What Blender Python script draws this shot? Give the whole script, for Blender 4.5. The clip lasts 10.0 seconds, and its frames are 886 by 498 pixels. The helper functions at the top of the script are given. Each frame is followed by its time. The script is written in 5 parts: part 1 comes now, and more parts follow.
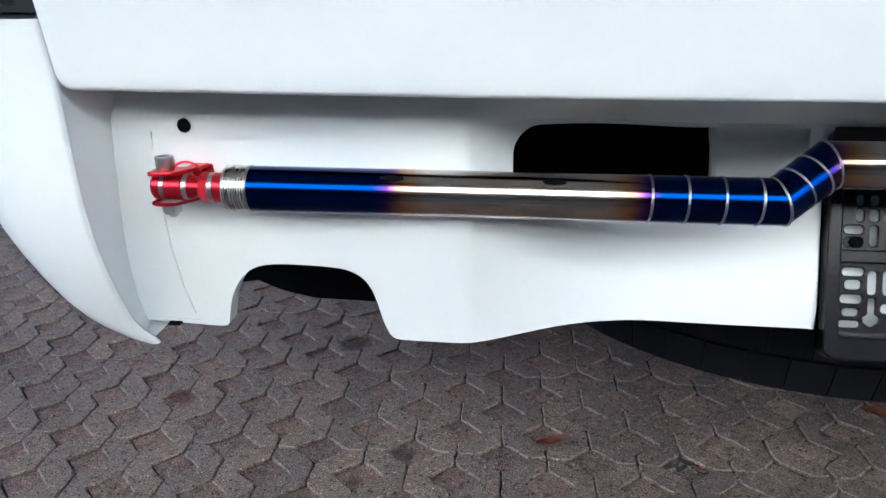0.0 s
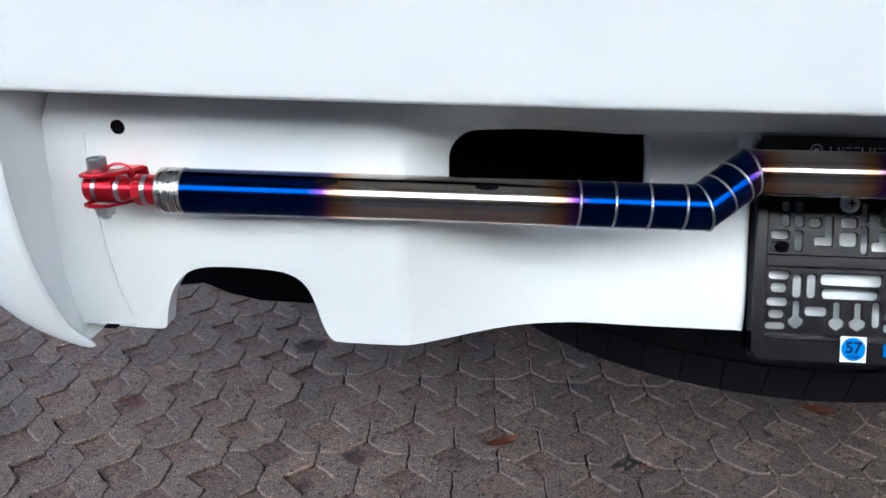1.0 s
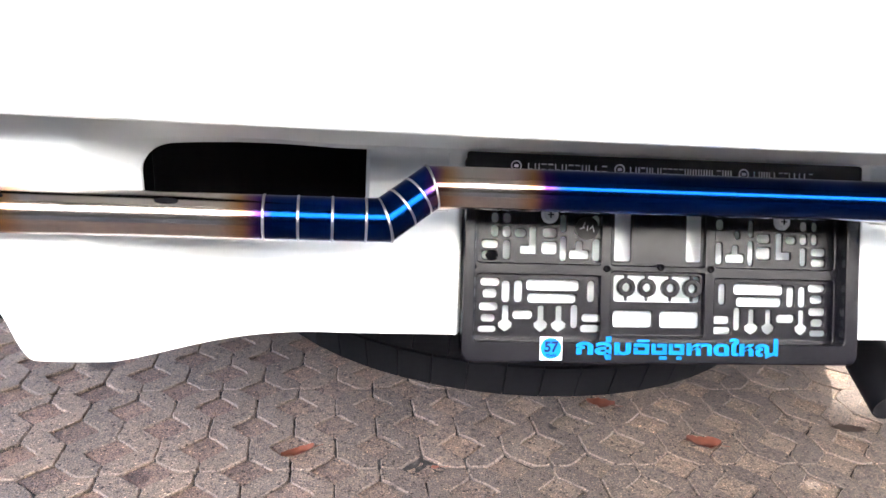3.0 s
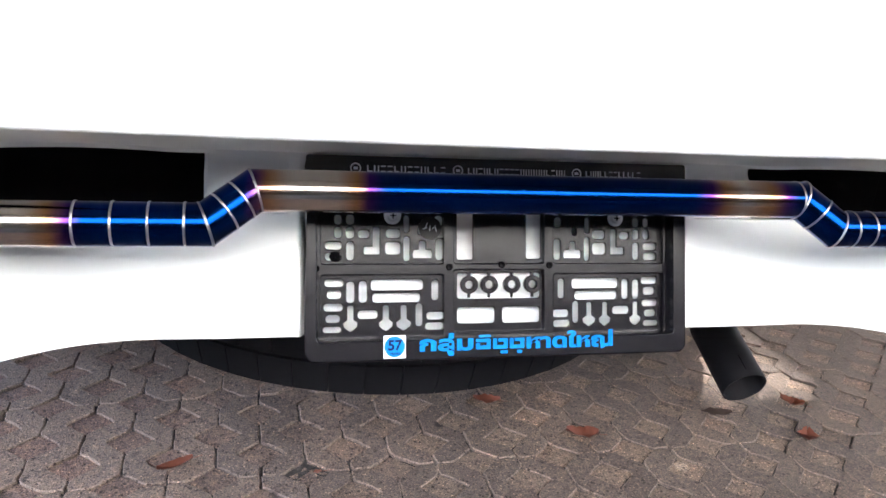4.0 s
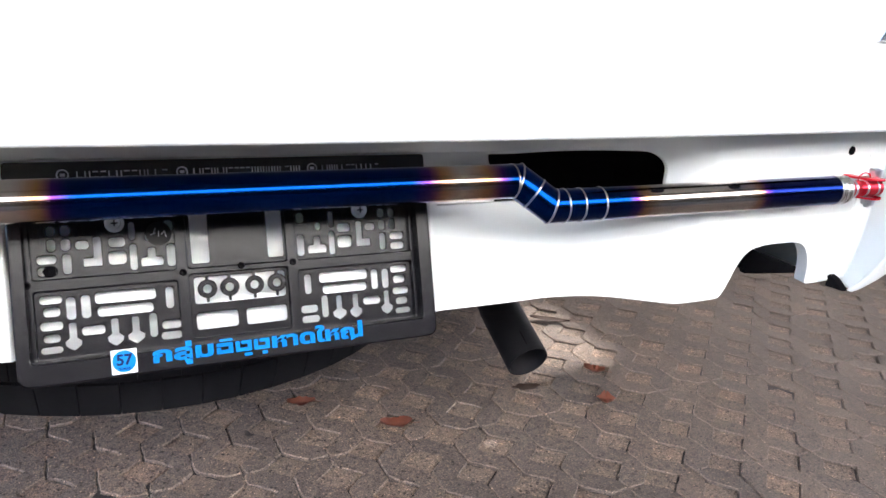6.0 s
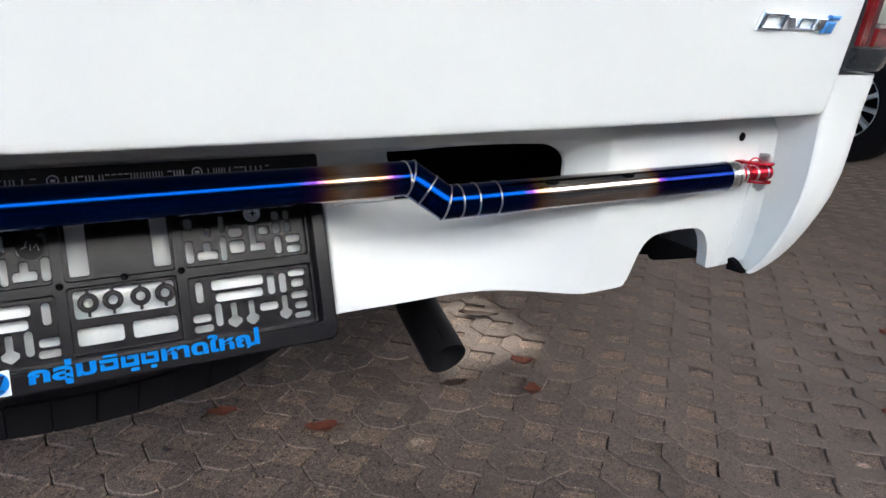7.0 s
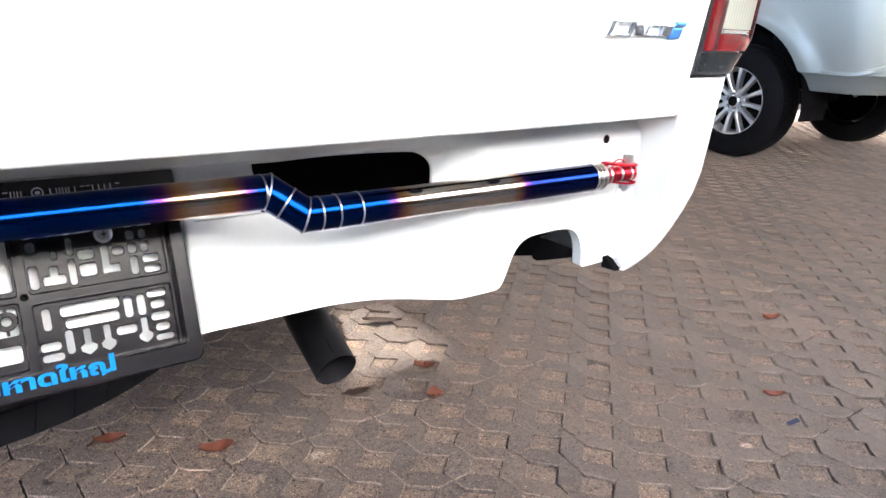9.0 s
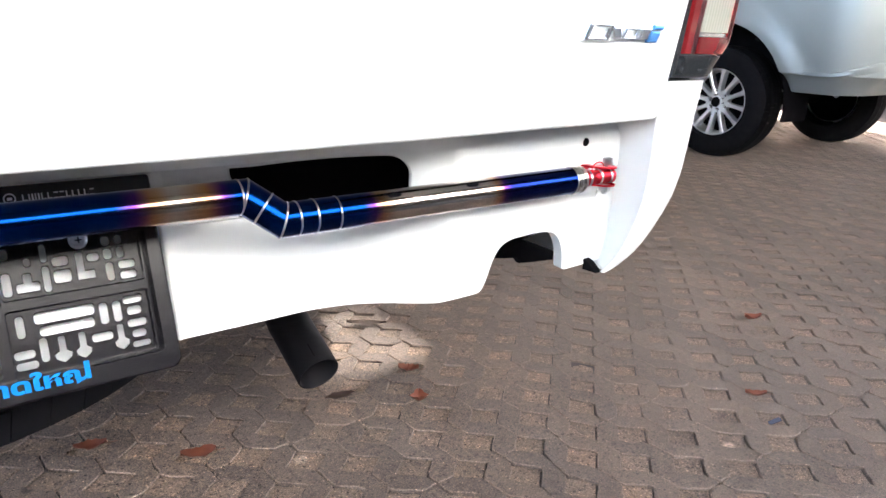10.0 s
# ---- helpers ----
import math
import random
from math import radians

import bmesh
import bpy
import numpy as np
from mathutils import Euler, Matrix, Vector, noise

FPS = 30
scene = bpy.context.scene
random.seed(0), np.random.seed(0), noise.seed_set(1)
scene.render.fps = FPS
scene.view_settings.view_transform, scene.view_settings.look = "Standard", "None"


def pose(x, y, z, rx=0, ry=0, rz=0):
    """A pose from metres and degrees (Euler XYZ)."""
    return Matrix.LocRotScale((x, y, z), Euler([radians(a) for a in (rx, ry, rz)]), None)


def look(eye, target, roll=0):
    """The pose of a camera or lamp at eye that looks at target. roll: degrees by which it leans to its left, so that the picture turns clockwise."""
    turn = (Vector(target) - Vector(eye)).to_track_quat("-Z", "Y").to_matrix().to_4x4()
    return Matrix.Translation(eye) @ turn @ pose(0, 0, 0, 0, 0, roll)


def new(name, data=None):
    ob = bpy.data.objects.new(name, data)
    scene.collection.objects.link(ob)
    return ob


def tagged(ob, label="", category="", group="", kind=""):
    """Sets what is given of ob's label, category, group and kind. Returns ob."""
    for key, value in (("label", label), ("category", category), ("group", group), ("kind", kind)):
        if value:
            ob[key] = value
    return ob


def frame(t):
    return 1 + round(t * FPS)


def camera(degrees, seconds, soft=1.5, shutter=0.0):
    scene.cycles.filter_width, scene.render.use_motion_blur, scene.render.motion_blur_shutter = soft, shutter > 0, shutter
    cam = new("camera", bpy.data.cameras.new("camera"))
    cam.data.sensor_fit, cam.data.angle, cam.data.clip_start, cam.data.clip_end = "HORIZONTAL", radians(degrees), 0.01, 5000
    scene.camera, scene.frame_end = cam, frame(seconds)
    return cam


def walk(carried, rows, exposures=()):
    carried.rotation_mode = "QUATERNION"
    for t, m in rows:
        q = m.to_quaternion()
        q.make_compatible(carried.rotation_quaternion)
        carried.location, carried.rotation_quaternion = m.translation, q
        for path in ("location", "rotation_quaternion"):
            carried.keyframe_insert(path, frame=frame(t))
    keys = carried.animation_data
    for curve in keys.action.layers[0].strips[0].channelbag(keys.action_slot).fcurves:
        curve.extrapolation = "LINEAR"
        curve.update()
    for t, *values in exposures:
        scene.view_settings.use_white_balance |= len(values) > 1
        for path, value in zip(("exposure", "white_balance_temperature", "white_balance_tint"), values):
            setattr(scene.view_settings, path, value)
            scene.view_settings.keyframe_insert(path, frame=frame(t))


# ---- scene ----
cam = camera(64.5, 10.0)
PATH = [
    (0, (-0.438, -0.494, 0.761), (-0.711, 1.359, 0.06), -0.9),
    (0.5, (-0.429, -0.496, 0.763), (-0.663, 1.362, 0.061), -0.4),
    (1, (-0.414, -0.497, 0.764), (-0.592, 1.37, 0.068), 0.3),
    (1.5, (-0.396, -0.5, 0.764), (-0.496, 1.377, 0.081), 1.0),
    (2, (-0.367, -0.501, 0.765), (-0.371, 1.383, 0.096), 2.0),
    (2.5, (-0.33, -0.507, 0.77), (-0.236, 1.377, 0.104), 2.7),
    (3, (-0.282, -0.508, 0.777), (-0.083, 1.367, 0.11), 3.5),
    (4.3, (-0.19, -0.533, 0.784), (0.298, 1.299, 0.148), 4.4),
    (4.5, (-0.176, -0.535, 0.782), (0.353, 1.289, 0.154), 4.4),
    (5, (-0.148, -0.542, 0.785), (0.477, 1.252, 0.159), 4.3),
    (5.5, (-0.119, -0.551, 0.786), (0.595, 1.21, 0.164), 4.0),
    (6.8, (-0.059, -0.574, 0.791), (0.86, 1.087, 0.16), 2.9),
    (7, (-0.049, -0.572, 0.789), (0.897, 1.075, 0.162), 2.7),
    (7.5, (-0.035, -0.573, 0.788), (0.976, 1.037, 0.167), 2.4),
    (8, (-0.018, -0.585, 0.794), (1.042, 0.994, 0.173), 2.3),
    (8.5, (-0.007, -0.593, 0.795), (1.094, 0.96, 0.182), 2.2),
    (9, (0.002, -0.597, 0.797), (1.137, 0.933, 0.187), 2.3),
    (9.5, (0.006, -0.598, 0.799), (1.164, 0.916, 0.191), 2.4),
    (10, (0.01, -0.6, 0.8), (1.175, 0.909, 0.194), 2.3),
]
EXPOSURES = [(0.0, 3.44, 5900, 6), (1.0, 3.44, 5900, 6), (2.0, 3.44, 5900, 7), (2.5, 4.12, 6050, 11), (2.8, 4.79, 6600, 12), (3.0, 4.98, 6600, 12), (3.2, 4.66, 6550, 12), (4.5, 4.34, 6450, 12), (5.7, 4.34, 6450, 12), (6.8, 3.54, 6350, 10), (7.5, 3.32, 6350, 9), (8.0, 3.52, 6350, 11), (8.5, 4.36, 6600, 12), (9.0, 4.58, 6600, 12), (9.5, 4.54, 6600, 12), (10.0, 4.36, 6600, 12)]
walk(cam, [(t, look(eye, target, roll)) for t, eye, target, roll in PATH], EXPOSURES)

# ---------------------------------------------------------------- light
# Shade under an added, unseen canopy, open at its rim; the sun stands to the side of the row of parked trucks.
SUN_EL, SUN_AZ = radians(50), radians(50)   # elevation; azimuth from +x towards +y
world = bpy.data.worlds.new("world")
scene.world = world
world.use_nodes = True
wn, wl = world.node_tree.nodes, world.node_tree.links
sky = wn.new("ShaderNodeTexSky")
sky.sky_type, sky.sun_disc = "NISHITA", False
sky.sun_elevation, sky.sun_rotation = SUN_EL, radians(90) - SUN_AZ
sky.dust_density, sky.air_density, sky.ozone_density = 6.0, 1.0, 1.0
wl.new(sky.outputs[0], wn["Background"].inputs[0])
wn["Background"].inputs[1].default_value = 0.15
sun = new("sun", bpy.data.lights.new("sun", "SUN"))
sun.data.energy, sun.data.angle, sun.data.color = 4.0, radians(0.9), (1.0, 0.95, 0.87)
SUN_DIR = Vector((math.cos(SUN_EL) * math.cos(SUN_AZ), math.cos(SUN_EL) * math.sin(SUN_AZ), math.sin(SUN_EL)))
sun.matrix_world = look(SUN_DIR * 20, (0, 0, 0))


# ---------------------------------------------------------------- materials
def material(name, color=(0.5, 0.5, 0.5), rough=0.5, metal=0.0, coat=0.0, ior=1.5, spec=0.5):
    m = bpy.data.materials.new(name)
    m.use_nodes = True
    b = m.node_tree.nodes["Principled BSDF"]
    b.inputs["Base Color"].default_value = (*color, 1)
    b.inputs["Roughness"].default_value = rough
    b.inputs["Metallic"].default_value = metal
    b.inputs["Coat Weight"].default_value = coat
    b.inputs["Coat Roughness"].default_value = 0.04
    b.inputs["IOR"].default_value = ior
    b.inputs["Specular IOR Level"].default_value = spec
    return m


def node(m, kind, **props):
    n = m.node_tree.nodes.new(kind)
    for key, value in props.items():
        n.inputs[key.replace("_", " ")].default_value = value
    return n


def link(m, a, b):
    m.node_tree.links.new(a, b)


def shader(m):
    return m.node_tree.nodes["Principled BSDF"]


def coords(m, which="Object"):
    return m.node_tree.nodes.new("ShaderNodeTexCoord").outputs[which]


def ramp(m, fac, stops, mode="LINEAR"):
    r = m.node_tree.nodes.new("ShaderNodeValToRGB")
    r.color_ramp.interpolation = mode
    while len(r.color_ramp.elements) < len(stops):
        r.color_ramp.elements.new(0.5)
    for e, (p, c) in zip(r.color_ramp.elements, stops):
        e.position = p
    for e, (p, c) in zip(r.color_ramp.elements, stops):
        e.color = (*c, 1)
    link(m, fac, r.inputs[0])
    return r.outputs[0]


def noisy(m, scale, detail=4.0, rough=0.6, vec=None):
    n = node(m, "ShaderNodeTexNoise", Scale=scale, Detail=detail, Roughness=rough)
    link(m, vec if vec else coords(m), n.inputs["Vector"])
    return n.outputs["Fac"]


def bump(m, height, strength=0.3, distance=0.002):
    b = node(m, "ShaderNodeBump", Strength=strength, Distance=distance)
    link(m, height, b.inputs["Height"])
    link(m, b.outputs[0], shader(m).inputs["Normal"])


def remap(m, fac, lo, hi):
    n = m.node_tree.nodes.new("ShaderNodeMapRange")
    n.inputs["To Min"].default_value, n.inputs["To Max"].default_value = lo, hi
    link(m, fac, n.inputs["Value"])
    return n.outputs[0]


def mixed(m, fac, a, b, kind="MIX"):
    n = m.node_tree.nodes.new("ShaderNodeMix")
    n.data_type, n.blend_type = "RGBA", kind
    for v, i in ((fac, 0), (a, 6), (b, 7)):
        if isinstance(v, (int, float)):
            n.inputs[i].default_value = v
        elif isinstance(v, tuple):
            n.inputs[i].default_value = (*v, 1)
        else:
            link(m, v, n.inputs[i])
    return n.outputs[2]


# white car paint: clear coat, a trace of orange peel and dust
PAINT = material("white_paint", (0.80, 0.81, 0.82), 0.35, coat=0.5)
shader(PAINT).inputs["Coat Roughness"].default_value = 0.24
link(PAINT, mixed(PAINT, remap(PAINT, noisy(PAINT, 3.0), 0.0, 0.12), (0.785, 0.815, 0.82), (0.69, 0.70, 0.685)), shader(PAINT).inputs["Base Color"])
link(PAINT, remap(PAINT, noisy(PAINT, 40.0), 0.28, 0.42), shader(PAINT).inputs["Roughness"])
bump(PAINT, noisy(PAINT, 260.0, 2.0), 0.04, 0.0005)

SILVER = material("silver_paint", (0.44, 0.47, 0.49), 0.42, 0.35, coat=0.45)
shader(SILVER).inputs["Coat Roughness"].default_value = 0.14
link(SILVER, mixed(SILVER, noisy(SILVER, 900.0, 1.0), (0.255, 0.288, 0.290), (0.315, 0.348, 0.350)), shader(SILVER).inputs["Base Color"])

BLACK = material("black_plastic", (0.022, 0.022, 0.026), 0.38, spec=0.36)
link(BLACK, remap(BLACK, noisy(BLACK, 60.0), 0.16, 0.30), shader(BLACK).inputs["Roughness"])
link(BLACK, mixed(BLACK, remap(BLACK, noisy(BLACK, 40.0), 0.0, 0.6), (0.0036, 0.0032, 0.0056), (0.0065, 0.0058, 0.0088)), shader(BLACK).inputs["Base Color"])
bump(BLACK, noisy(BLACK, 60.0, 2.0, 0.5), 0.10, 0.0018)

RUBBER = material("tyre_rubber", (0.02, 0.02, 0.022), 0.75, spec=0.08)
link(RUBBER, mixed(RUBBER, noisy(RUBBER, 30.0), (0.0045, 0.0045, 0.006), (0.010, 0.0098, 0.0115)), shader(RUBBER).inputs["Base Color"])
bump(RUBBER, noisy(RUBBER, 500.0), 0.2, 0.0006)

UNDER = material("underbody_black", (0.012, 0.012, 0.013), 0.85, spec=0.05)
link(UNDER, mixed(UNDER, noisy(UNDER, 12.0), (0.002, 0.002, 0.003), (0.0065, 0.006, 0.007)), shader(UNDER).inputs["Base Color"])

EXHAUST = material("sooty_exhaust_steel", (0.03, 0.03, 0.032), 0.6, 0.0, spec=0.13)
link(EXHAUST, mixed(EXHAUST, noisy(EXHAUST, 45.0), (0.004, 0.004, 0.006), (0.010, 0.0095, 0.011)), shader(EXHAUST).inputs["Base Color"])
link(EXHAUST, remap(EXHAUST, noisy(EXHAUST, 90.0), 0.45, 0.75), shader(EXHAUST).inputs["Roughness"])

STEEL = material("turned_steel", (0.62, 0.60, 0.56), 0.22, 1.0)
wave = node(STEEL, "ShaderNodeTexNoise", Scale=4.0, Detail=3.0)
sep = STEEL.node_tree.nodes.new("ShaderNodeMapping")
sep.inputs["Scale"].default_value = (400, 6, 6)
link(STEEL, coords(STEEL), sep.inputs[0])
link(STEEL, sep.outputs[0], wave.inputs["Vector"])
link(STEEL, remap(STEEL, wave.outputs["Fac"], 0.15, 0.38), shader(STEEL).inputs["Roughness"])

BOLT = material("zinc_bolt", (0.58, 0.60, 0.62), 0.28, 1.0)
link(BOLT, remap(BOLT, noisy(BOLT, 300.0), 0.2, 0.42), shader(BOLT).inputs["Roughness"])
CHROME = material("chrome", (0.80, 0.82, 0.84), 0.08, 0.9)
link(CHROME, remap(CHROME, noisy(CHROME, 120.0), 0.08, 0.2), shader(CHROME).inputs["Roughness"])
ALLOY = material("alloy_rim", (0.78, 0.80, 0.82), 0.3, 0.7)
link(ALLOY, remap(ALLOY, noisy(ALLOY, 25.0), 0.24, 0.4), shader(ALLOY).inputs["Roughness"])
RED = material("red_anodised", (0.55, 0.015, 0.03), 0.3, 0.85)
link(RED, mixed(RED, noisy(RED, 90.0), (0.50, 0.010, 0.025), (0.66, 0.025, 0.045)), shader(RED).inputs["Base Color"])
link(RED, remap(RED, noisy(RED, 400.0), 0.22, 0.4), shader(RED).inputs["Roughness"])
WELD = material("weld_bead", (0.42, 0.40, 0.39), 0.3, 1.0)
link(WELD, mixed(WELD, noisy(WELD, 160.0), (0.22, 0.21, 0.22), (0.56, 0.54, 0.52)), shader(WELD).inputs["Base Color"])
bump(WELD, noisy(WELD, 900.0), 0.6, 0.0006)

REDLENS = material("red_lens", (0.14, 0.006, 0.009), 0.14, coat=0.6)
bump(REDLENS, noisy(REDLENS, 220.0, 1.0), 0.12, 0.001)
CLEARLENS = material("clear_lens", (0.62, 0.63, 0.58), 0.10, 0.0, coat=1.0)
lensw = node(CLEARLENS, "ShaderNodeTexWave", Scale=55.0, Distortion=1.2)
link(CLEARLENS, coords(CLEARLENS), lensw.inputs["Vector"])
link(CLEARLENS, mixed(CLEARLENS, lensw.outputs["Fac"], (0.28, 0.295, 0.26), (0.34, 0.35, 0.31)), shader(CLEARLENS).inputs["Base Color"])
DARKRED = material("dark_red_flutes", (0.045, 0.003, 0.005), 0.35, coat=0.1)
bump(DARKRED, noisy(DARKRED, 400.0, 1.0), 0.5, 0.002)
GREYLENS = material("smoked_clear_strip", (0.10, 0.11, 0.115), 0.12, coat=0.3, spec=0.3)
link(GREYLENS, ramp(GREYLENS, noisy(GREYLENS, 120.0, 3.0), [(0.4, (0.012, 0.014, 0.016)), (0.62, (0.022, 0.026, 0.029)), (0.72, (0.12, 0.13, 0.13))]), shader(GREYLENS).inputs["Base Color"])
CLEARRIM = material("clear_grey_rim", (0.30, 0.35, 0.35), 0.08, coat=1.0)
SMOKE = material("smoked_lens", (0.03, 0.032, 0.036), 0.1, coat=1.0)

STICKW = material("white_sticker", (0.75, 0.78, 0.80), 0.35)
STICKB = material("cyan_print", (0.004, 0.19, 0.60), 0.6, spec=0.03)
STICKD = material("dark_blue_print", (0.004, 0.012, 0.07), 0.5, spec=0.1)
PRINT = material("pale_print", (0.50, 0.50, 0.53), 0.5)
STRIP = material("gloss_black_strip", (0.012, 0.012, 0.014), 0.22)
LEAF = material("dry_leaf", (0.22, 0.07, 0.03), 0.6)
link(LEAF, mixed(LEAF, noisy(LEAF, 35.0), (0.12, 0.034, 0.020), (0.34, 0.105, 0.058)), shader(LEAF).inputs["Base Color"])
BARK = material("dead_leaf", (0.06, 0.035, 0.025), 0.8)
link(BARK, mixed(BARK, noisy(BARK, 60.0), (0.030, 0.018, 0.014), (0.085, 0.048, 0.034)), shader(BARK).inputs["Base Color"])
SCRAP = material("blue_scrap", (0.04, 0.055, 0.10), 0.8)
ROOF = material("shade_roof_sheet", (0.28, 0.27, 0.26), 0.6)
link(ROOF, mixed(ROOF, noisy(ROOF, 2.0), (0.045, 0.044, 0.043), (0.075, 0.073, 0.070)), shader(ROOF).inputs["Base Color"])

# heat-blued titanium: straw, purple and blue bands that lie along the bar
TITAN = material("heat_blued_titanium", (0.5, 0.5, 0.5), 0.13, 1.0)
tsep = TITAN.node_tree.nodes.new("ShaderNodeSeparateXYZ")
tpos = TITAN.node_tree.nodes.new("ShaderNodeNewGeometry").outputs["Position"]
link(TITAN, tpos, tsep.inputs[0])
tn = node(TITAN, "ShaderNodeTexNoise", Scale=30.0, Detail=2.0)
link(TITAN, tpos, tn.inputs["Vector"])
tadd = TITAN.node_tree.nodes.new("ShaderNodeMath")
tadd.operation = "MULTIPLY_ADD"
tadd.inputs[1].default_value = 0.012
link(TITAN, tn.outputs["Fac"], tadd.inputs[0])
link(TITAN, tsep.outputs["X"], tadd.inputs[2])
tmap = TITAN.node_tree.nodes.new("ShaderNodeMapRange")
tmap.inputs["From Min"].default_value, tmap.inputs["From Max"].default_value = -0.694, 0.706
link(TITAN, tadd.outputs[0], tmap.inputs["Value"])
C_BLUE, C_SILV, C_GOLD, C_PURP = (0.0007, 0.021, 0.120), (0.52, 0.47, 0.43), (0.42, 0.22, 0.09), (0.07, 0.016, 0.15)


def band(x):
    return (x + 0.70) / 1.40


TI_STOPS = [
    (-0.555, C_BLUE), (-0.545, C_PURP), (-0.537, C_GOLD), (-0.520, C_SILV), (-0.395, C_SILV), (-0.378, C_GOLD), (-0.368, C_PURP), (-0.358, C_BLUE),
    (-0.246, C_BLUE), (-0.238, C_PURP), (-0.228, C_GOLD), (-0.212, C_SILV), (-0.175, C_SILV), (-0.158, C_GOLD), (-0.148, C_PURP), (-0.136, C_BLUE),
    (0.140, C_BLUE), (0.155, C_PURP), (0.166, C_GOLD), (0.185, C_SILV), (0.212, C_GOLD), (0.228, C_PURP), (0.238, C_BLUE),
    (0.362, C_BLUE), (0.372, C_PURP), (0.384, C_GOLD), (0.402, C_SILV), (0.520, C_SILV), (0.532, C_GOLD), (0.540, C_PURP), (0.552, (0.005, 0.010, 0.09)), (0.61, (0.003, 0.016, 0.11))]
link(TITAN, ramp(TITAN, tmap.outputs[0], [(band(x), c) for x, c in TI_STOPS]), shader(TITAN).inputs["Base Color"])
link(TITAN, remap(TITAN, noisy(TITAN, 70.0), 0.12, 0.19), shader(TITAN).inputs["Roughness"])


def sand_and_light(m, v):
    """Fine pale sand lies over the paving beside the truck, little of it under the bed. Its tint also paints in the
    brighter light there.
    """
    sx = m.node_tree.nodes.new("ShaderNodeSeparateXYZ")
    link(m, v, sx.inputs[0])
    add = m.node_tree.nodes.new("ShaderNodeMath")
    add.operation = "MULTIPLY_ADD"
    add.inputs[1].default_value = 1.1
    link(m, noisy(m, 3.5, 5.0, 0.65, v), add.inputs[0])
    link(m, sx.outputs["X"], add.inputs[2])
    r = m.node_tree.nodes.new("ShaderNodeMapRange")
    r.inputs["From Min"].default_value, r.inputs["From Max"].default_value = 0.95, 2.1
    link(m, add.outputs[0], r.inputs["Value"])
    return r.outputs[0]


def west_share(m, v):
    """Share of the redder stone tint, which grows towards the west."""
    sx = m.node_tree.nodes.new("ShaderNodeSeparateXYZ")
    link(m, v, sx.inputs[0])
    add = m.node_tree.nodes.new("ShaderNodeMath")
    add.operation = "MULTIPLY_ADD"
    add.inputs[1].default_value = 0.5
    link(m, noisy(m, 5.0, 3.0, 0.6, v), add.inputs[0])
    link(m, sx.outputs["X"], add.inputs[2])
    r = m.node_tree.nodes.new("ShaderNodeMapRange")
    r.inputs["From Min"].default_value, r.inputs["From Max"].default_value = -0.35, 0.35
    r.inputs["To Min"].default_value, r.inputs["To Max"].default_value = 1.0, 0.0
    link(m, add.outputs[0], r.inputs["Value"])
    return r.outputs[0]


def mixed_factor(m, fac, k):
    n = m.node_tree.nodes.new("ShaderNodeMath")
    n.operation = "MULTIPLY"
    n.inputs[1].default_value = k
    link(m, fac, n.inputs[0])
    return n.outputs[0]


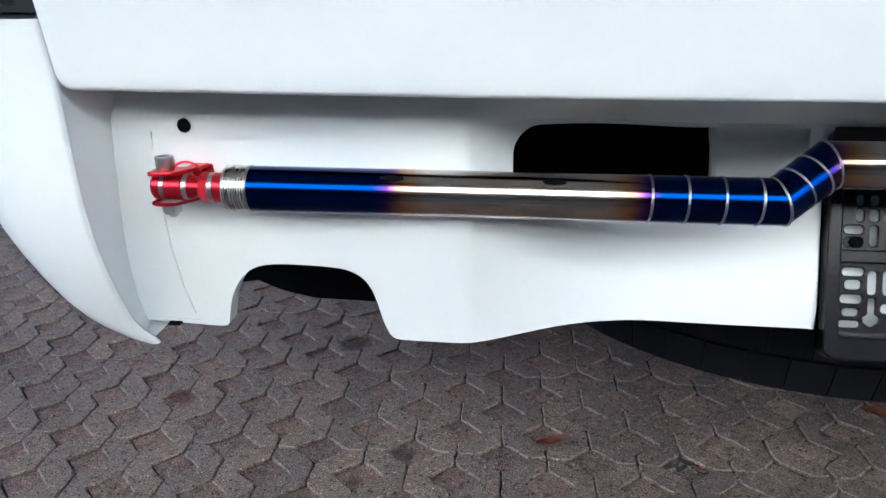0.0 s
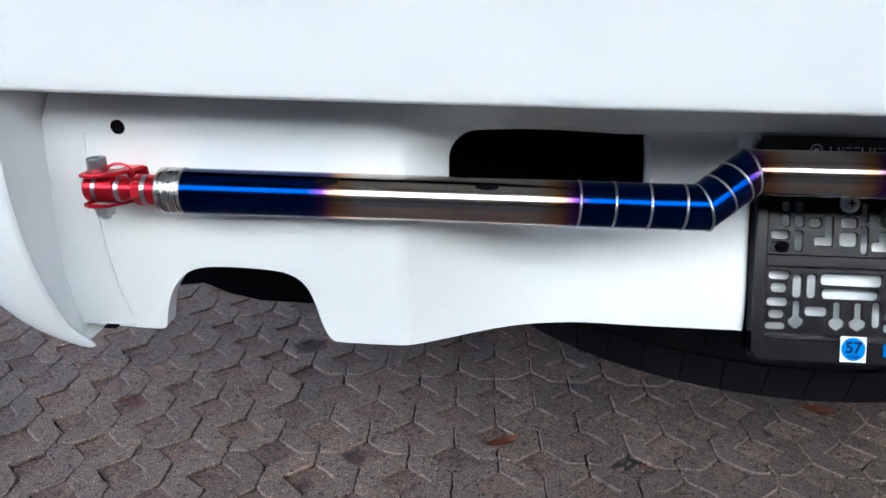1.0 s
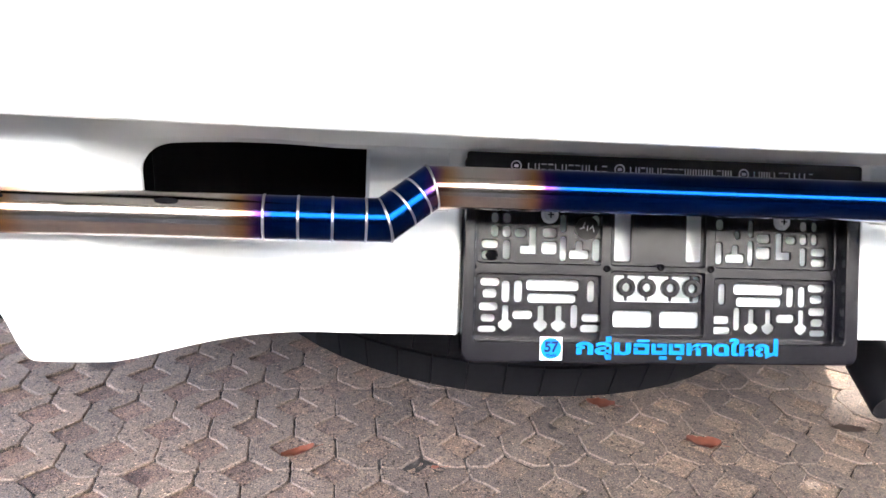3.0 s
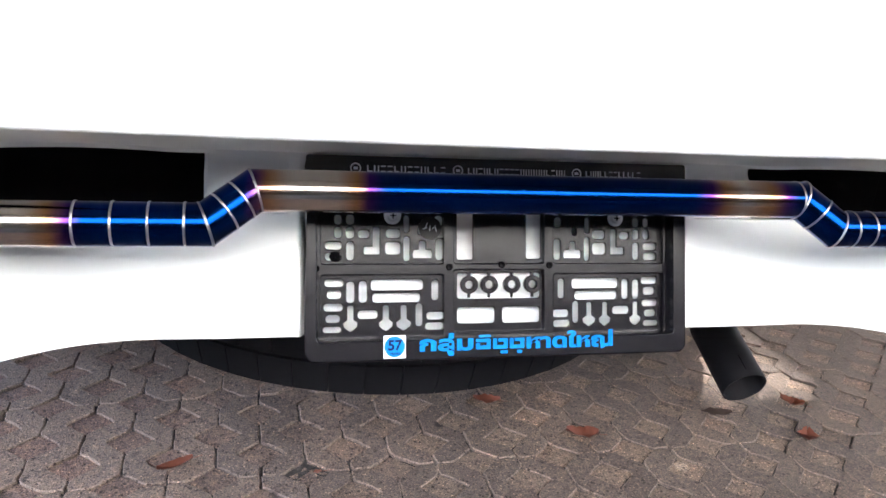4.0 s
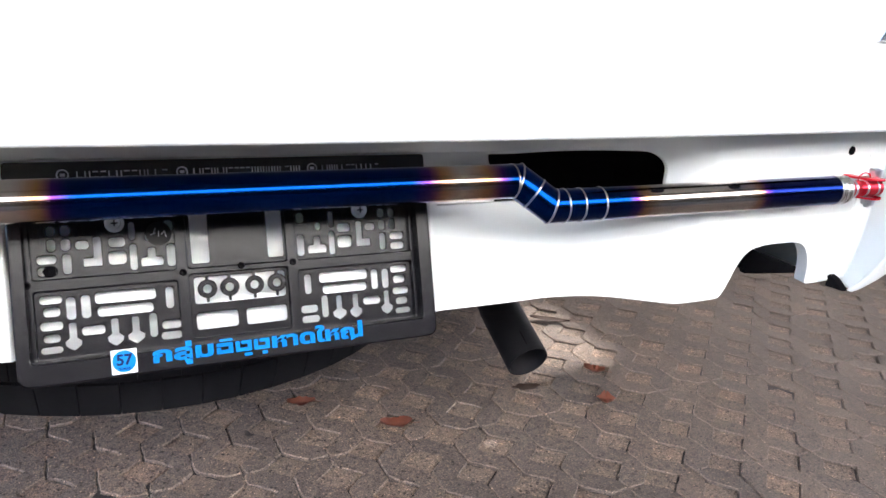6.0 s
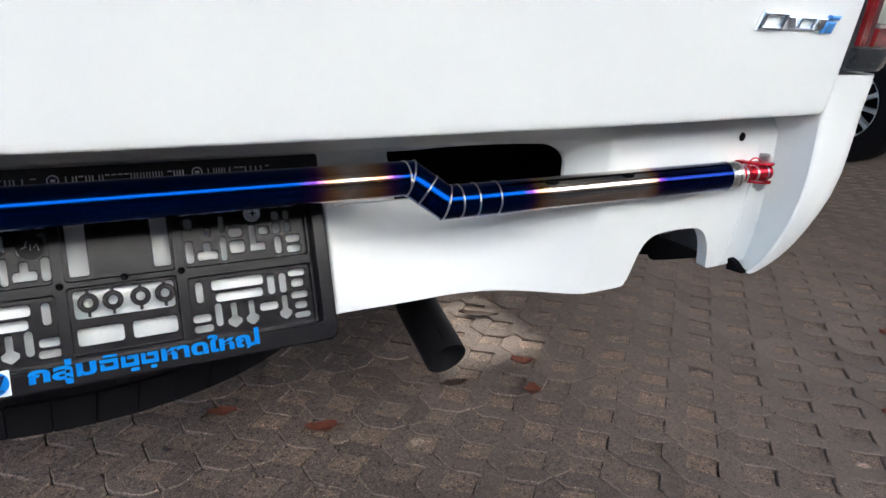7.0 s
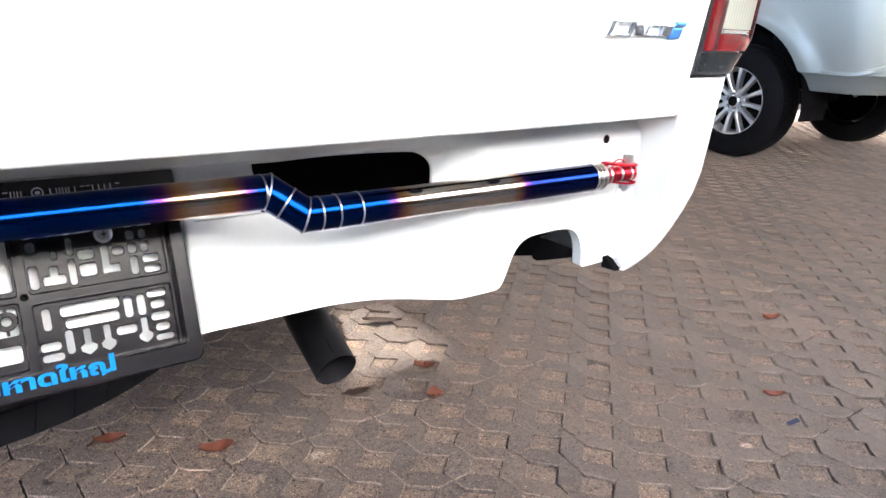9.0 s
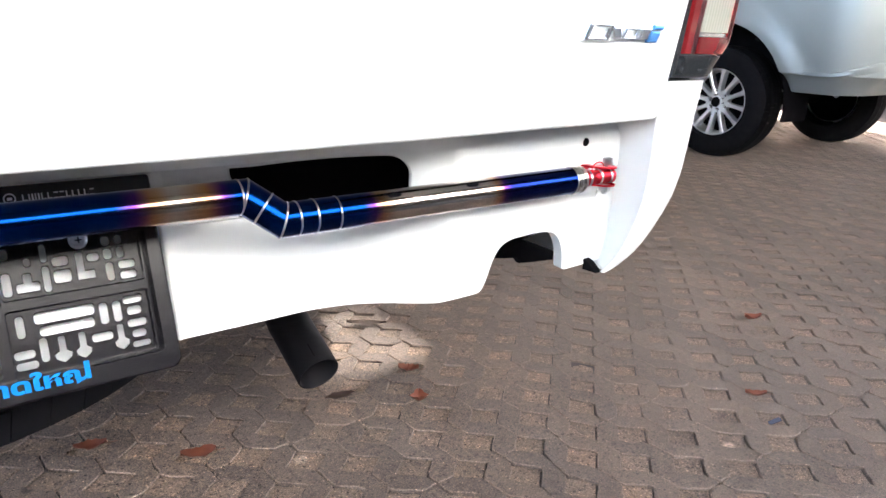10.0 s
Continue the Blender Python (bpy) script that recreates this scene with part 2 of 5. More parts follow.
def stone_material(name, dark, light, island, grit, relief=0.0065, west=None):
    m = material(name, light, 0.85)
    v = m.node_tree.nodes.new("ShaderNodeNewGeometry").outputs["Position"]
    n1, n3 = noisy(m, 16.0, 5.0, 0.65, v), noisy(m, 1.6, 3.0, 0.5, v)
    n2, n4 = noisy(m, 330.0, 2.0, 0.6, v), noisy(m, 70.0, 5.0, 0.75, v)
    base = mixed(m, n1, dark, light)
    if west:
        base = mixed(m, west_share(m, v), base, mixed(m, n1, *west))
    speck = ramp(m, n2, [(0.33, (1 - 0.80 * grit,) * 3), (0.43, (1 - 0.10 * grit,) * 3), (0.57, (1 + 0.08 * grit,) * 3), (0.66, (1 + 1.1 * grit, 1 + 1.0 * grit, 1 + 0.85 * grit))])
    base = mixed(m, 1.0, base, speck, "MULTIPLY")
    base = mixed(m, 1.0, base, ramp(m, n4, [(0.33, (1 - 0.80 * grit, 1 - 0.82 * grit, 1 - 0.84 * grit)), (0.44, (1 - 0.12 * grit,) * 3), (0.58, (1 + 0.14 * grit, 1 + 0.10 * grit, 1 + 0.05 * grit)), (0.69, (1 + 0.75 * grit, 1 + 0.6 * grit, 1 + 0.4 * grit))]), "MULTIPLY")
    for scale, cut, tint in ((58.0, 0.19, (0.24, 0.22, 0.22)), (120.0, 0.18, (0.25, 0.22, 0.22)), (95.0, 0.18, (2.4, 2.2, 2.0))):
        vor = node(m, "ShaderNodeTexVoronoi", Scale=scale)
        link(m, v, vor.inputs["Vector"])
        pit = ramp(m, vor.outputs["Distance"], [(cut * 0.6, (1, 1, 1)), (cut, (0, 0, 0))])
        base = mixed(m, pit, base, mixed(m, 1.0, base, tint, "MULTIPLY"))
    base = mixed(m, 1.0, base, ramp(m, n3, [(0.25, (0.78, 0.75, 0.74)), (0.7, (1.10, 1.08, 1.05))]), "MULTIPLY")
    dust = sand_and_light(m, v)
    base = mixed(m, mixed_factor(m, dust, 0.55 if grit < 0.85 else 0.24), base, (0.200, 0.166, 0.145))
    if island:
        rnd = m.node_tree.nodes.new("ShaderNodeNewGeometry").outputs["Random Per Island"]
    else:
        rnd = m.node_tree.nodes.new("ShaderNodeObjectInfo").outputs["Random"]
    base = mixed(m, 1.0, base, ramp(m, rnd, [(0.0, (1 - 0.20 * grit,) * 3), (0.6, (1.0, 0.99, 0.98)), (1.0, (1 + 0.18 * grit, 1 + 0.12 * grit, 1 + 0.05 * grit))]), "MULTIPLY")
    spread_n = noisy(m, 30.0, 3.0, 0.6, v)
    for sx_, sy_, rad, tint in ((-0.851, 0.892, 0.036, (0.26, 0.22, 0.24)), (0.080, 0.652, 0.014, (0.25, 0.23, 0.26)), (-0.667, 0.507, 0.022, (0.42, 0.38, 0.42)), (-0.728, 0.431, 0.016, (0.45, 0.42, 0.44)), (0.515, 0.475, 0.014, (2.0, 2.1, 2.1)), (1.265, 0.034, 0.014, (2.2, 2.2, 2.2)), (-1.139, 0.631, 0.030, (0.60, 0.42, 0.40))):
        dist = m.node_tree.nodes.new("ShaderNodeVectorMath")
        dist.operation = "DISTANCE"
        dist.inputs[1].default_value = (sx_, sy_, 0.0)
        link(m, v, dist.inputs[0])
        edge = m.node_tree.nodes.new("ShaderNodeMath")
        edge.operation = "MULTIPLY_ADD"
        edge.inputs[1].default_value = rad * 1.6
        link(m, spread_n, edge.inputs[0])
        link(m, dist.outputs["Value"], edge.inputs[2])
        spot = m.node_tree.nodes.new("ShaderNodeMapRange")
        spot.inputs["From Min"].default_value, spot.inputs["From Max"].default_value = rad * 1.45, rad * 1.95
        spot.inputs["To Min"].default_value, spot.inputs["To Max"].default_value = 1.0, 0.0
        link(m, edge.outputs[0], spot.inputs["Value"])
        base = mixed(m, spot.outputs[0], base, mixed(m, 1.0, base, tint, "MULTIPLY"))
    link(m, base, shader(m).inputs["Base Color"])
    both = m.node_tree.nodes.new("ShaderNodeMath")
    both.operation = "ADD"
    link(m, n2, both.inputs[0])
    link(m, n4, both.inputs[1])
    bump(m, both.outputs[0], 1.0, relief)
    return m


FLAT_A, FLAT_B = (0.114, 0.089, 0.077), (0.156, 0.123, 0.106)
PIT_A, PIT_B = (0.160, 0.121, 0.099), (0.266, 0.204, 0.168)
FLAT_WEST = ((0.158, 0.121, 0.103), (0.212, 0.165, 0.142))
PIT_WEST = ((0.132, 0.084, 0.069), (0.225, 0.153, 0.128))
RIM_A, RIM_B = (0.182, 0.140, 0.120), (0.292, 0.232, 0.202)
STONE = stone_material("paver_concrete", FLAT_A, FLAT_B, False, 0.82, west=FLAT_WEST)
STONE_FAR = stone_material("paver_concrete_joined", FLAT_A, FLAT_B, True, 0.82, west=FLAT_WEST)
# the edge ring of each stone is paler than its upper face
RIM = stone_material("pale_paver_edge", RIM_A, RIM_B, False, 0.7, 0.003)
RIM_FAR = stone_material("pale_paver_edge_joined", RIM_A, RIM_B, True, 0.7, 0.003)
PIT = stone_material("paver_gritty_square", PIT_A, PIT_B, False, 0.9, 0.010, PIT_WEST)
PIT_FAR = stone_material("paver_gritty_square_joined", PIT_A, PIT_B, True, 0.9, 0.010, PIT_WEST)
SAND = material("joint_sand", (0.05, 0.045, 0.04), 0.95)
sv = SAND.node_tree.nodes.new("ShaderNodeNewGeometry").outputs["Position"]
sand_dark = ramp(SAND, noisy(SAND, 22.0, 5.0, 0.75, sv), [(0.40, (0.010, 0.008, 0.008)), (0.52, (0.035, 0.030, 0.028)), (0.62, (0.095, 0.082, 0.078))])
link(SAND, mixed(SAND, mixed_factor(SAND, sand_and_light(SAND, sv), 0.5), sand_dark, (0.165, 0.138, 0.124)), shader(SAND).inputs["Base Color"])
bump(SAND, noisy(SAND, 300.0, 4.0, 0.7, sv), 0.6, 0.003)
# ground beyond the paving, made dark to hold down bounce light
GROUND = material("low_bounce_ground", (0.05, 0.05, 0.05), 0.9)
gv = GROUND.node_tree.nodes.new("ShaderNodeNewGeometry").outputs["Position"]
gs = ramp(GROUND, noisy(GROUND, 90.0, 4.0, 0.7, gv), [(0.3, (0.028, 0.028, 0.029)), (0.7, (0.075, 0.073, 0.070))])
link(GROUND, mixed(GROUND, noisy(GROUND, 0.7, 4.0, 0.6, gv), gs, (0.05, 0.048, 0.046)), shader(GROUND).inputs["Base Color"])
bump(GROUND, noisy(GROUND, 200.0, 4.0, 0.7, gv), 0.5, 0.004)
# pale tone for the added reflector wall
REFLECTOR = material("pale_reflector", (0.62, 0.60, 0.56), 0.9)
link(REFLECTOR, mixed(REFLECTOR, noisy(REFLECTOR, 0.8), (0.57, 0.59, 0.595), (0.65, 0.67, 0.675)), shader(REFLECTOR).inputs["Base Color"])
# dark tone for the unseen walls that hold back low sky light
BLOCKER = material("dark_blocker", (0.20, 0.19, 0.18), 0.9)
link(BLOCKER, mixed(BLOCKER, noisy(BLOCKER, 1.2), (0.030, 0.030, 0.029), (0.060, 0.058, 0.055)), shader(BLOCKER).inputs["Base Color"])


# ---------------------------------------------------------------- mesh helpers
def mesh_object(name, bm, mats, smooth=True):
    me = bpy.data.meshes.new(name)
    bm.normal_update()
    bm.to_mesh(me)
    bm.free()
    for m in mats if isinstance(mats, (list, tuple)) else [mats]:
        me.materials.append(m)
    if smooth:
        me.polygons.foreach_set("use_smooth", [True] * len(me.polygons))
        me.set_sharp_from_angle(angle=radians(38))
    return new(name, me)


def thing(name, at, label, category, group="", kind=""):
    ob = new(name)
    ob.empty_display_size = 0.05
    ob.location = at
    bpy.context.view_layer.update()
    return tagged(ob, label, category, group, kind)


def under(parent, ob):
    """Hang ob under parent without moving it."""
    ob.parent = parent
    ob.matrix_parent_inverse = parent.matrix_world.inverted()
    return ob


def loft(bm, rings, closed=True, cap0=False, cap1=False):
    rows = [[bm.verts.new(p) for p in r] for r in rings]
    n = len(rows[0])
    for a, b in zip(rows, rows[1:]):
        for i in range(n if closed else n - 1):
            j = (i + 1) % n
            bm.faces.new((a[i], a[j], b[j], b[i]))
    if cap0:
        bm.faces.new(rows[0][::-1])
    if cap1:
        bm.faces.new(rows[-1])
    return rows


def fixed(bm):
    bmesh.ops.remove_doubles(bm, verts=bm.verts, dist=1e-5)
    bmesh.ops.recalc_face_normals(bm, faces=bm.faces)
    return bm


def frame_of(d):
    d = Vector(d).normalized()
    a = d.cross(Vector((0, 0, 1)))
    a = a.normalized() if a.length > 1e-4 else Vector((1, 0, 0))
    return d, a, a.cross(d)


def lathe(base, axis, profile, seg=32, bm=None):
    """Profile of (distance along the axis, radius) turned round the axis."""
    bm = bm or bmesh.new()
    d, a, b = frame_of(axis)
    base = Vector(base)
    rings = []
    for h, r in profile:
        rings.append([base + d * h + (a * math.cos(i * math.tau / seg) + b * math.sin(i * math.tau / seg)) * max(r, 1e-4) for i in range(seg)])
    loft(bm, rings)
    return fixed(bm)


def rod(p, q, r, seg=32, bm=None, bevel=0.0):
    p, q = Vector(p), Vector(q)
    h = (q - p).length
    prof = [(0, 0), (0, r - bevel), (bevel, r), (h - bevel, r), (h, r - bevel), (h, 0)] if bevel else [(0, 0), (0, r), (h, r), (h, 0)]
    return lathe(p, q - p, prof, seg, bm)


def prism(p, axis, r, h, n=6, turn=0.0, bevel=0.0008):
    bm = bmesh.new()
    d, a, b = frame_of(axis)
    p = Vector(p)
    rings = []
    for s, rr in ((0, r - bevel), (bevel, r), (h - bevel, r), (h, r - bevel)):
        rings.append([p + d * s + (a * math.cos(turn + i * math.tau / n) + b * math.sin(turn + i * math.tau / n)) * rr for i in range(n)])
    loft(bm, rings, True, True, True)
    return fixed(bm)


def rounded(x0, y0, x1, y1, r, n=4):
    """Outline of a rectangle with rounded corners, anticlockwise."""
    r = min(r, (x1 - x0) / 2 - 1e-5, (y1 - y0) / 2 - 1e-5)
    pts = []
    for cx, cy, a in ((x1 - r, y0 + r, -90), (x1 - r, y1 - r, 0), (x0 + r, y1 - r, 90), (x0 + r, y0 + r, 180)):
        for i in range(n + 1):
            t = radians(a + 90 * i / n)
            pts.append((cx + r * math.cos(t), cy + r * math.sin(t)))
    return pts


def plate(outline, holes, place, z0, z1, bevel=0.0):
    """A sheet between the heights z0 and z1 with holes; place(u, v, w) sets it in the world."""
    bm = bmesh.new()
    loops = [outline] + list(holes)
    edges = []
    for loop in loops:
        vs = [bm.verts.new((u, v, z1)) for u, v in loop]
        edges += [bm.edges.new((vs[i], vs[(i + 1) % len(vs)])) for i in range(len(vs))]
    bmesh.ops.triangle_fill(bm, use_beauty=True, use_dissolve=False, edges=edges)
    top = list(bm.faces)
    rim = [e for e in bm.edges if len(e.link_faces) == 1]
    out = bmesh.ops.extrude_edge_only(bm, edges=rim)
    low = [g for g in out["geom"] if isinstance(g, bmesh.types.BMVert)]
    for v in low:
        v.co.z = z0
    if bevel:
        bmesh.ops.bevel(bm, geom=rim, offset=bevel, segments=2, affect="EDGES", profile=0.5)
    bmesh.ops.recalc_face_normals(bm, faces=bm.faces)
    for v in bm.verts:
        v.co = place(*v.co)
    return bm


def box(x0, y0, z0, x1, y1, z1, bevel=0.0):
    bm = bmesh.new()
    bmesh.ops.create_cube(bm, size=1, matrix=Matrix.Translation(((x0 + x1) / 2, (y0 + y1) / 2, (z0 + z1) / 2)) @ Matrix.Diagonal((x1 - x0, y1 - y0, z1 - z0, 1)))
    if bevel:
        bmesh.ops.bevel(bm, geom=bm.edges[:], offset=bevel, segments=2, affect="EDGES", profile=0.5)
    return bm


def lerp(a, b, t):
    return a + (b - a) * t


def smooth01(t):
    t = max(0.0, min(1.0, t))
    return t * t * (3 - 2 * t)


def through_points(x, pts):
    """Straight lines between (x, y) points."""
    if x <= pts[0][0]:
        return pts[0][1]
    for (xa, ya), (xb, yb) in zip(pts, pts[1:]):
        if x <= xb:
            return lerp(ya, yb, (x - xa) / (xb - xa))
    return pts[-1][1]


# ---------------------------------------------------------------- ground sheet, added walls and canopy
bm = bmesh.new()
bmesh.ops.create_grid(bm, x_segments=1, y_segments=1, size=400)
for v in bm.verts:
    v.co.z = -0.020
ground = tagged(mesh_object("ground", bm, GROUND, False), "dark, mostly unseen ground reaching far out, added to keep bounce light low", "ground", kind="structure")
# added walls out of view; their heights set how much low sky gets in
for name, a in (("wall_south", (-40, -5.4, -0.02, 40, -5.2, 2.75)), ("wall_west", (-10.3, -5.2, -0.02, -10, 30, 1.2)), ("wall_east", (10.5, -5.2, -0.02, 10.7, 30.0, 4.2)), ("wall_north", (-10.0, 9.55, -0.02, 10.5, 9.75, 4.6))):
    tagged(mesh_object(name, box(*a, 0.01), BLOCKER, False), "unseen dark wall added to block low sky light", "wall", kind="structure")
# unseen reflector, added for the bright streak along the crossbar
tagged(mesh_object("wall_far_south", box(-16, -14.3, -0.02, 16, -14.0, 13.7, 0.01), REFLECTOR, False), "unseen pale wall added to throw sunlight back at the truck", "wall", kind="structure")

# unseen roof added to shade the trucks, with one slatted hole made for the patch of sun
ROOF_Z = 4.6
HX, HY = (c + SUN_DIR[k] / SUN_DIR.z * ROOF_Z for k, c in enumerate((0.84, 0.87)))
bm = bmesh.new()
xs, ys = (-6.0, HX - 0.15, HX + 0.15, 9.7), (-4.3, HY - 0.19, HY + 0.19, 9.5)
for i in range(3):
    for j in range(3):
        if (i, j) != (1, 1):
            vs = [bm.verts.new((x, y, ROOF_Z)) for x, y in ((xs[i], ys[j]), (xs[i + 1], ys[j]), (xs[i + 1], ys[j + 1]), (xs[i], ys[j + 1]))]
            bm.faces.new(vs)
bmesh.ops.remove_doubles(bm, verts=bm.verts, dist=1e-4)
bmesh.ops.solidify(bm, geom=bm.faces[:], thickness=0.05)
for k in range(8):
    y = HY - 0.19 + 0.0475 * (k + 0.5)
    vs = [bm.verts.new((x, yy, ROOF_Z)) for x, yy in ((HX - 0.15, y - 0.0188), (HX + 0.15, y - 0.0188), (HX + 0.15, y + 0.0188), (HX - 0.15, y + 0.0188))]
    bm.faces.new(vs)
tagged(mesh_object("canopy_roof", bm, ROOF, False), "unseen dark canopy added to shade the parking bays", "canopy", kind="structure")

# ---------------------------------------------------------------- the white pickup
truck = thing("pickup_truck", (0, 0.4, 0), "white pickup truck seen from behind with its bumper removed", "pickup truck")


def truck_part(name, bm, mats, label="", smooth=True):
    return under(truck, tagged(mesh_object(name, bm, mats, smooth), label))


# rear skirt panel: outer wings lean one way, the middle faces slightly up, a soft crease between them
def ridge(ax):
    return lerp(0.668, 0.647, smooth01((0.505 - ax) / 0.195))


def skirt_y(x, z):
    ax = abs(x)
    wing = 0.170 * (0.667 - z) + 0.02 * max(0, ax - 0.7)
    mid = 0.142 - 0.36 * (0.642 - z) + 6.5 * max(0.0, 0.508 - z) ** 2
    if z > 0.64:
        mid = 0.1413 + 0.10 * (z - 0.64) - 2.8 * max(0.0, z - ridge(ax))
        wing = 0.0046 + 0.6 * max(0, z - 0.672)
    t = math.sin(math.pi / 2 * max(0.0, min(1.0, (0.497 - ax) / 0.172))) ** 1.25
    return lerp(wing, mid, t) + 0.024 * smooth01((0.203 - ax) / 0.012) * smooth01((0.635 - z) / 0.02)


BOTTOM = [(0.0, 0.466), (0.186, 0.466), (0.198, 0.479), (0.22, 0.479), (0.30, 0.479), (0.36, 0.4805), (0.40, 0.482), (0.43, 0.4815), (0.46, 0.4795), (0.495, 0.477), (0.553, 0.477), (0.560, 0.479), (0.564, 0.486), (0.568, 0.500), (0.571, 0.517),
          (0.576, 0.532), (0.585, 0.542), (0.60, 0.547), (0.64, 0.5485), (0.665, 0.547), (0.680, 0.540), (0.692, 0.526), (0.700, 0.510), (0.704, 0.495), (0.707, 0.484), (0.712, 0.4815), (0.752, 0.4825), (0.80, 0.484)]
for _ in range(2):
    cut = [BOTTOM[0]]
    for (xa, za), (xb, zb) in zip(BOTTOM, BOTTOM[1:]):
        cut += [(lerp(xa, xb, 0.25), lerp(za, zb, 0.25)), (lerp(xa, xb, 0.75), lerp(za, zb, 0.75))]
    BOTTOM = cut + [BOTTOM[-1]]
SLOT_IN, SLOT_LO, SLOT_HI, SLOT_R = 0.212, 0.590, 0.661, 0.020


def slot_out(x):
    return 0.461 if x < 0 else 0.457


def slot_span(x):
    ax = abs(x)
    lo, hi = SLOT_LO, ridge(ax) - 0.0045
    hi = min(max(hi, 0.640), SLOT_HI)
    d = ax - (slot_out(x) - SLOT_R)
    if d > 0:
        k = SLOT_R - math.sqrt(max(0.0, SLOT_R ** 2 - min(d, SLOT_R) ** 2))
        lo, hi = lo + k * 0.6, hi - k * 1.1
    return lo, hi


def skirt():
    bm = bmesh.new()
    cols = sorted({round(b[0], 4) for b in BOTTOM} | {round(0.01 * i, 4) for i in range(81)} | {round(slot_out(x) - SLOT_R * (1 - math.cos(i * math.pi / 16)), 4) for i in range(9) for x in (-1, 1)} | {SLOT_IN, 0.1905, 0.193, 0.1955, 0.198, 0.203, 0.206})
    cols = [-c for c in cols[:0:-1]] + cols
    rows = []
    for x in cols:
        b = through_points(abs(x), BOTTOM)
        lo, hi = slot_span(x)
        zs = [lerp(b, lo, i / 6) for i in range(6)] + [lerp(lo, hi, i / 3) for i in range(3)] + [hi, ridge(abs(x)) - 0.001, ridge(abs(x)) + 0.001, lerp(ridge(abs(x)), 0.702, 0.3), lerp(ridge(abs(x)), 0.702, 0.6), 0.694, 0.702]
        row = [bm.verts.new((x, skirt_y(x, b) + 0.016, b + 0.001)), bm.verts.new((x, skirt_y(x, b) + 0.003, b + 0.0002))]
        row += [bm.verts.new((x, skirt_y(x, z), z)) for z in zs]
        rows.append(row)
    for i in range(len(rows) - 1):
        xa, xb = sorted((abs(cols[i]), abs(cols[i + 1])))
        inside = xa >= SLOT_IN - 1e-6 and xb <= slot_out(cols[i] + cols[i + 1]) + 1e-6
        for k in range(len(rows[0]) - 1):
            if inside and 8 <= k <= 10:
                continue
            bm.faces.new((rows[i][k], rows[i + 1][k], rows[i + 1][k + 1], rows[i][k + 1]))
    # returned lips round the two slots
    rim = [e for e in bm.edges if len(e.link_faces) == 1 and SLOT_IN - 0.001 <= min(abs(v.co.x) for v in e.verts) and max(abs(v.co.x) for v in e.verts) <= slot_out(e.verts[0].co.x) + 0.001
           and all(0.57 < v.co.z < 0.67 for v in e.verts)]
    out = bmesh.ops.extrude_edge_only(bm, edges=rim)
    for v in out["geom"]:
        if isinstance(v, bmesh.types.BMVert):
            v.co.y += 0.005
    bmesh.ops.recalc_face_normals(bm, faces=bm.faces)
    return bm


rear_panel = truck_part("rear_panel", skirt(), PAINT, "white painted steel panel with two oval slots")

# stepped inner panel that closes the inner third of each slot
for sx in (-1, 1):
    bm = bmesh.new()
    rings = []
    for z in (0.585, 0.600, 0.612, 0.618, 0.622, 0.626, 0.630, 0.634, 0.638, 0.648, 0.660):
        y0 = skirt_y(0.25, 0.62) + 0.002 + 0.34 * (min(z, 0.63) - 0.605) - 0.05 * max(0.0, z - 0.634) + 0.009 * smooth01((z - 0.620) / 0.016)
        rings.append([(sx * x, y0 + y, z) for x, y in ((0.190, 0.0), (0.215, 0.001), (0.274, 0.004), (0.2825, 0.0035), (0.2865, 0.0022), (0.2895, 0.0045), (0.2902, 0.009), (0.2902, 0.014))])
    loft(bm, rings, False)
    truck_part("inner_panel", fixed(bm), PAINT, "white stepped inner panel behind the slot")

# black discs for the shade in drilled holes, and the sealed lap joints of the panel
for sx in (-1, 1):
    hx = 0.701 if sx > 0 else 0.7085
    c = Vector((hx * sx, skirt_y(hx, 0.665), 0.665))
    truck_part("drilled_hole", lathe(c + Vector((0, 0.004, 0)), (0, -1, 0), [(0, 0.0057), (0.0046, 0.0054), (0.0047, 0.0050), (0.0046, 0.0)], 24), UNDER, "black disc for the shade in a bolt hole")
    bm = bmesh.new()
    pts = [(0.736, 0.660), (0.740, 0.62), (0.743, 0.56), (0.741, 0.52), (0.736, 0.494)]
    rings = []
    for x, z in pts:
        y = skirt_y(x, z)
        rings.append([(sx * (x - 0.0012), y + 0.002, z), (sx * x, y - 0.0013, z), (sx * (x + 0.0012), y + 0.002, z)])
    loft(bm, rings, False)
    truck_part("seam_bead", fixed(bm), PAINT)
    bm = box(sx * 0.752 - 0.018, skirt_y(0.752, 0.486) - 0.0015, 0.4835, sx * 0.752 + 0.018, skirt_y(0.752, 0.486) + 0.02, 0.4875, 0.0008)
    truck_part("panel_tab", bm, PAINT)
    bm = bmesh.new()
    # solid black wedge stands for the shaded gap under the tab
    wedge = [(0.006, 0.4770), (0.0315, 0.4755), (0.0315, 0.4915), (0.022, 0.4890)] if sx > 0 else [(0.024, 0.4838), (0.0315, 0.4836), (0.0315, 0.4853), (0.026, 0.4848)]
    loft(bm, [[(sx * x, y, z) for y, z in wedge] for x in (0.7505, 0.762)], True, True, True)
    truck_part("drain_gap", fixed(bm), UNDER, "solid black wedge for the shade at the foot of the panel")


